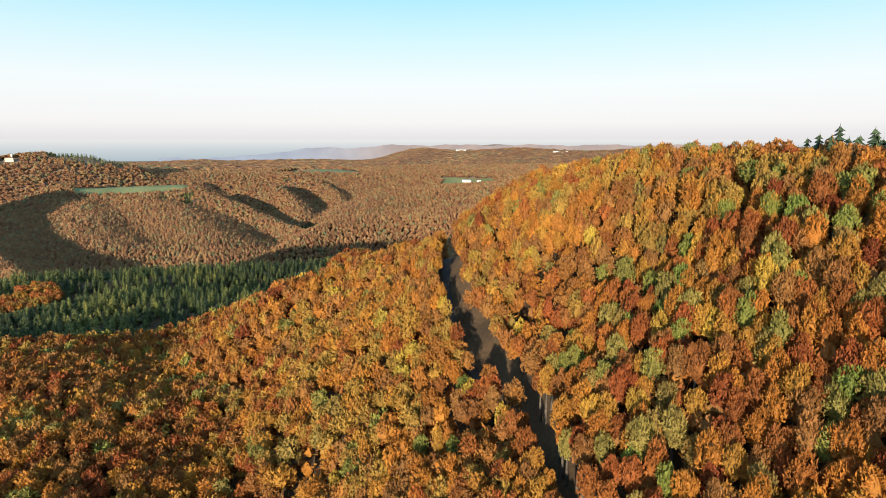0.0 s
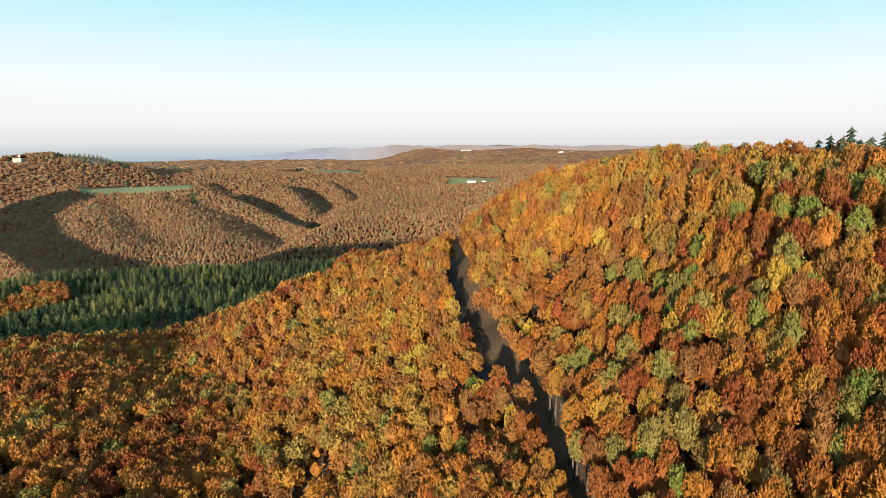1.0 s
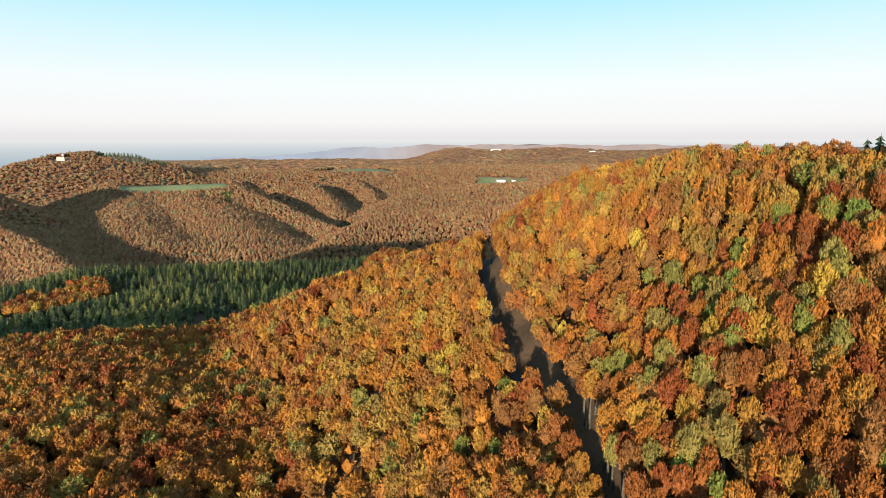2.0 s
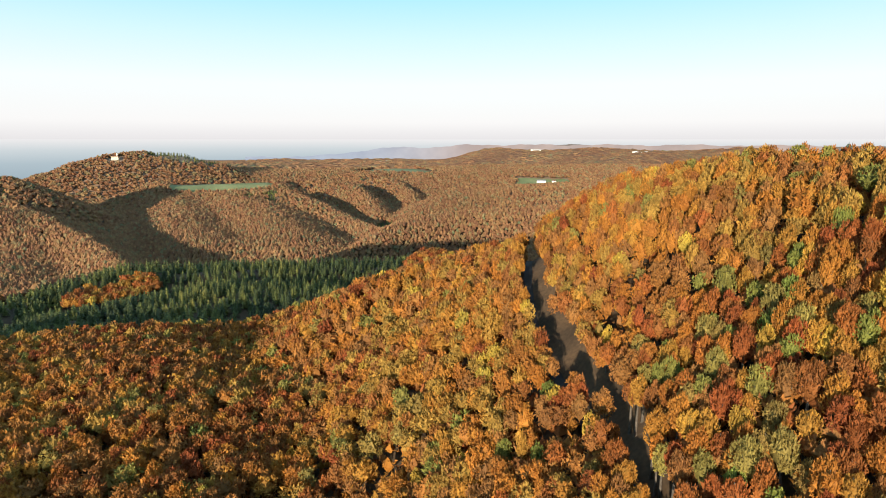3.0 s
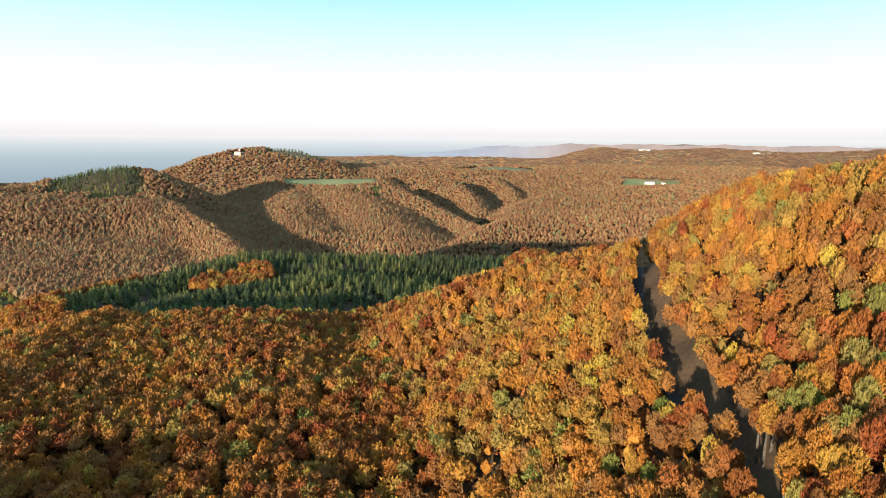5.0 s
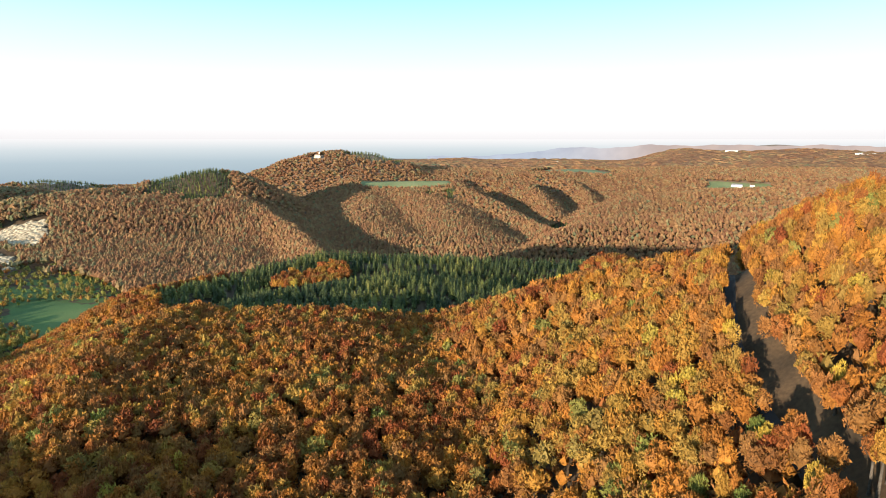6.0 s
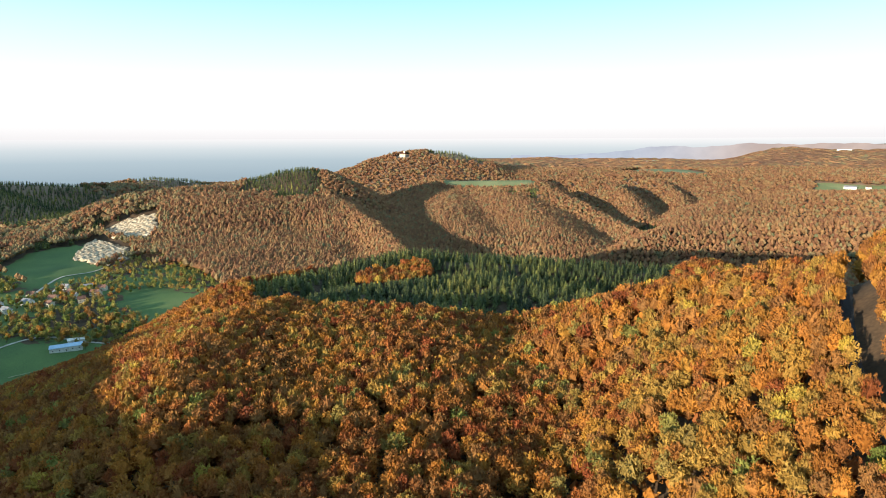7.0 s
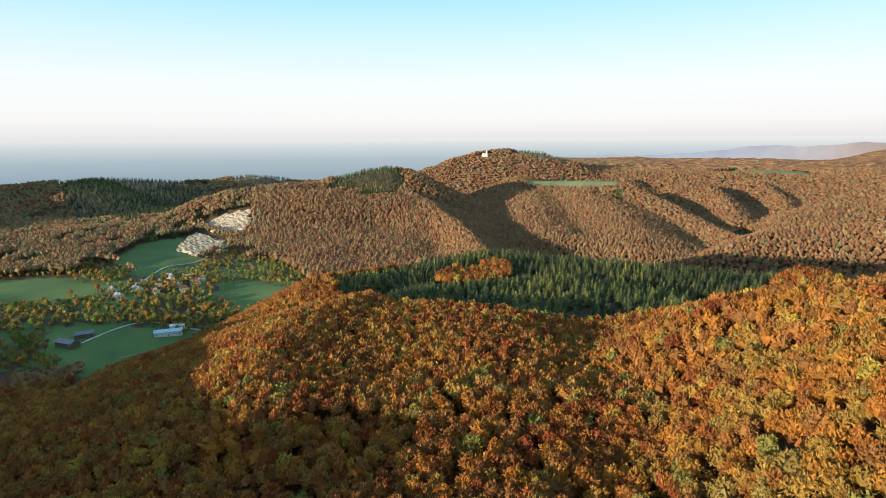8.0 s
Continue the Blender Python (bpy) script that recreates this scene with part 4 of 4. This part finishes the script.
def pitched(l, w, h, rise, over=0.5, thick=0.25):
    """Two roof slopes with overhang and thickness."""
    bm = bmesh.new()
    for s in (-1, 1):
        drop = rise * over / (w / 2)
        lo, hi = (s * (w / 2 + over), h - drop), (0.0, h + rise)
        v = [bm.verts.new((x, y, z + t)) for t in (0.02, thick) for x, (y, z) in ((-l / 2 - over, lo), (l / 2 + over, lo), (l / 2 + over, hi), (-l / 2 - over, hi))]
        for f in ((0, 1, 2, 3), (4, 5, 6, 7), (0, 1, 5, 4), (1, 2, 6, 5), (2, 3, 7, 6), (3, 0, 4, 7)):
            bm.faces.new([v[k] for k in f])
    return bm


def solid(x0, x1, y0, y1, z0, z1):
    bm = bmesh.new()
    box(bm, x0, x1, y0, y1, z0, z1)
    return bm


def house(x, y, turn, l, w, h, rise, wall_mat, roof_mat, label, group, name="house", chimney=True, rows=1):
    e = new(name)
    e.matrix_basis = pose(x, y, float(ground_z(x, y)) + 0.6, 0, 0, turn)
    part("wall", baked("wall", gabled(l, w, h, rise), wall_mat), e)
    part("roof", baked("roof", pitched(l, w, h, rise), roof_mat), e)
    if chimney:
        part("chimney", baked("chimney", solid(l * 0.2, l * 0.2 + 0.7, 0.6, 1.3, h + rise * 0.4, h + rise + 0.9), M_tile), e)
    part("door", baked("door", solid(-0.5, 0.5, -w / 2 - 0.05, -w / 2 + 0.02, -0.4, 1.7), M_timber), e)
    n = max(2, min(5, int(l / 3.2)))
    for s in (-1, 1):
        for row in range(rows):
            for k in range(n):
                cx = (k + 0.5) / n * l - l / 2
                z = 0.7 + 2.7 * row
                if s < 0 and row == 0 and abs(cx) < 1.2:
                    continue
                y0 = s * w / 2
                fr = part("window", baked("window", solid(cx - 0.65, cx + 0.65, y0 - 0.05, y0 + 0.05, z, z + 1.4), M_wall), e)
                part("pane", baked("pane", solid(cx - 0.52, cx + 0.52, y0 - 0.08, y0 + 0.08, z + 0.12, z + 1.28), M_glass), fr)
    return tagged(e, label, "house" if name == "house" else name.replace("_", " "), group)


HOUSES = [(-863, 326, 12, 14), (-855, 353, 30, 11), (-883, 368, -20, 10), (-833, 397, 25, 13), (-878, 409, 60, 11), (-868, 381, 5, 10), (-848, 296, 15, 12),
          (-900, 345, 40, 10), (-842, 376, -15, 10), (-820, 372, 70, 9), (-906, 392, 20, 11), (-835, 340, 10, 10), (-880, 300, -5, 12), (-850, 415, 35, 11)]


def settlement():
    r = np.random.RandomState(3)
    for k, (x, y, a, l) in enumerate(HOUSES):
        pale = k % 2 == 0
        house(x, y, a, l, l * 0.68, 4.6, 3.2, M_wall if pale else M_cream, M_tile if k % 2 else M_slate,
              ("white" if pale else "cream") + " rendered village house with a " + ("red tiled" if k % 2 else "grey") + " roof", "village houses", rows=2 if k % 2 else 1)
    house(-674, 285, 62, 30, 13, 4.0, 1.6, M_wall, M_blue, "low white hall with a pale blue sheet roof", "farm sheds", "shed", False)
    house(-684, 300, 62, 16, 8, 4.0, 1.4, M_wall, M_wall, "small white flat-pitched shed beside a hall", "farm sheds", "shed", False)
    house(-712, 193, 20, 24, 11, 4.5, 3.0, M_timber, M_slate, "dark boarded barn with a grey sheet roof", "farm sheds", "barn", False)
    house(-726, 214, 70, 18, 9, 4.2, 2.6, M_timber, M_slate, "dark boarded barn with a grey sheet roof", "farm sheds", "barn", False)
    house(-640, 330, 50, 8, 5, 3.0, 1.4, M_timber, M_slate, "small boarded field shed by a lane", "farm sheds", "shed", False)


def far_building(az, d, turn, l, w, h, rise, label, group, roof=None):
    x, y = polar(az, d)
    house(x, y, turn, l, w, h, rise, M_wall, roof or M_tile, label, group, chimney=False, rows=max(1, int(h / 3)))


def far_buildings():
    r = np.random.RandomState(8)
    far_building(-16.3, 2880, 10, 46, 14, 9, 3, "long white farm hall beside plateau pastures", "plateau farms", M_slate)
    far_building(-16.9, 2900, 0, 22, 12, 8, 3, "white farmhouse beside plateau pastures", "plateau farms")
    far_building(2.4, 2250, -8, 34, 12, 6, 4, "white farmhouse with a low roof among meadow trees", "plateau farms", M_slate)
    far_building(3.6, 2265, 12, 14, 9, 5, 3, "small white outbuilding near a farmhouse", "plateau farms")
    for k in range(14):
        far_building(10.9 + 1.9 * r.uniform(), 3560 + 330 * r.uniform(), r.uniform(-30, 30), r.uniform(14, 26), 12, r.uniform(7, 12), 4,
                     "white house of a far plateau village", "far village", M_tile if k % 2 else M_wall)
    for k in range(5):
        far_building(1.3 + 0.9 * r.uniform(), 4060 + 60 * r.uniform(), 0, r.uniform(24, 40), 14, r.uniform(10, 16), 3, "white block on the far plateau edge", "far village", M_wall)
    for k in range(9):
        far_building(-15.6 + 2.6 * r.uniform(), 3560 + 180 * r.uniform(), 0, r.uniform(30, 70), 18, r.uniform(8, 12), 2, "pale hall of a distant town", "distant town", M_wall)


def castle():
    az, d = -36.7, 2300
    x, y = polar(az, d)
    e = new("castle")
    z = float(ground_z(x, y))
    e.matrix_basis = pose(x, y, z + 7, 0, 0, 35) @ Matrix.Scale(0.62, 4)
    wall = part("wall", baked("wall", gabled(34, 11, 9, 5), M_cream), e)
    part("roof", baked("roof", pitched(34, 11, 9, 5), M_tile), e)
    part("terrace_wall", baked("terrace_wall", solid(-18, 18, -9, 6, -12, 0.5), M_cream), e)
    TV, TF = tube([(13, 3, -4, 4.2), (13, 3, 24, 4.0), (13, 3, 24.5, 4.6), (13, 3, 27, 4.6)], 14)
    tower = part("tower", mesh_of("tower", TV, TF, [M_wall]), e)
    RV, RF = tube([(13, 3, 26.8, 5.0), (13, 3, 31, 0.1)], 14)
    part("tower_roof", mesh_of("tower_roof", RV, RF, [M_slate]), tower)
    for k in range(7):
        cx = -14 + 4.2 * k
        w = part("window", baked("window", solid(cx - 0.8, cx + 0.8, -5.6, -5.45, 3.5, 6.0), M_timber), e)
        part("pane", baked("pane", solid(cx - 0.6, cx + 0.6, -5.68, -5.58, 3.7, 5.8), M_glass), w)
    return tagged(e, "white castle with a round tower on the wooded hilltop", "castle")


# ---- hedges and orchard trees on the valley floor ----
def valley_trees():
    r = np.random.RandomState(17)
    kinds = [(p, broadleaf(400 + k, p, 210, 0.22, 4.6, 4.2, 7.2)) for k, p in enumerate(("olive", "olive", "green", "olive", "gold", "green", "olive"))]
    spots = []
    for (x0, y0), (x1, y1), wide, n in (((-860, 120), (-745, 275), 16, 62), ((-745, 275), (-660, 330), 22, 44), ((-690, 330), (-640, 380), 14, 26),
                                        ((-900, 190), (-780, 300), 20, 40), ((-900, 300), (-820, 420), 45, 46), ((-790, 310), (-700, 380), 22, 40),
                                        ((-1120, 330), (-930, 320), 24, 40), ((-760, 170), (-690, 160), 26, 22), ((-640, 130), (-560, 90), 30, 26)):
        for k in range(n):
            t = r.uniform()
            spots.append((x0 + (x1 - x0) * t + r.normal() * wide * 0.5, y0 + (y1 - y0) * t + r.normal() * wide * 0.5))
    for x, y in spots:
        p, meshes = kinds[r.randint(len(kinds))]
        stand("valley_tree", meshes, x, y, r.uniform(0.55, 1.1), r.uniform(0, 6.28), LOOKS[p].replace("rusty beeches", "valley hedges"), "valley hedge trees")



def valley_scrub():
    """Loose trees and scrub on the valley floor, between fields and houses."""
    r = np.random.RandomState(66)
    x, y = scatter(66, 560, 1120, -84, -53, 8.4)
    floor = (ground_z(x, y) < 31) & (meadow(x, y) < -4) & (np.min([np.hypot(x - h[0], y - h[1]) for h in HOUSES], axis=0) > 10) & (r.uniform(size=len(x)) < 0.62 + 0.3 * bumps(x, y, 160, 30))
    x, y = x[floor], y[floor]
    t = np.where(r.uniform(size=len(x)) < 0.92, r.uniform(0.82, 0.93, len(x)), r.uniform(0.25, 0.7, len(x)))
    forest("valley_scrub", "loose olive and yellow scrub trees on the valley floor", x, y, scrub_shapes, r.uniform(2.6, 4.6, len(x)), 4.4, [M_leaf], t, 4.6)


valley_scrub()
single_trees()
spruces_on_crest()
settlement()
far_buildings()
castle()
valley_trees()
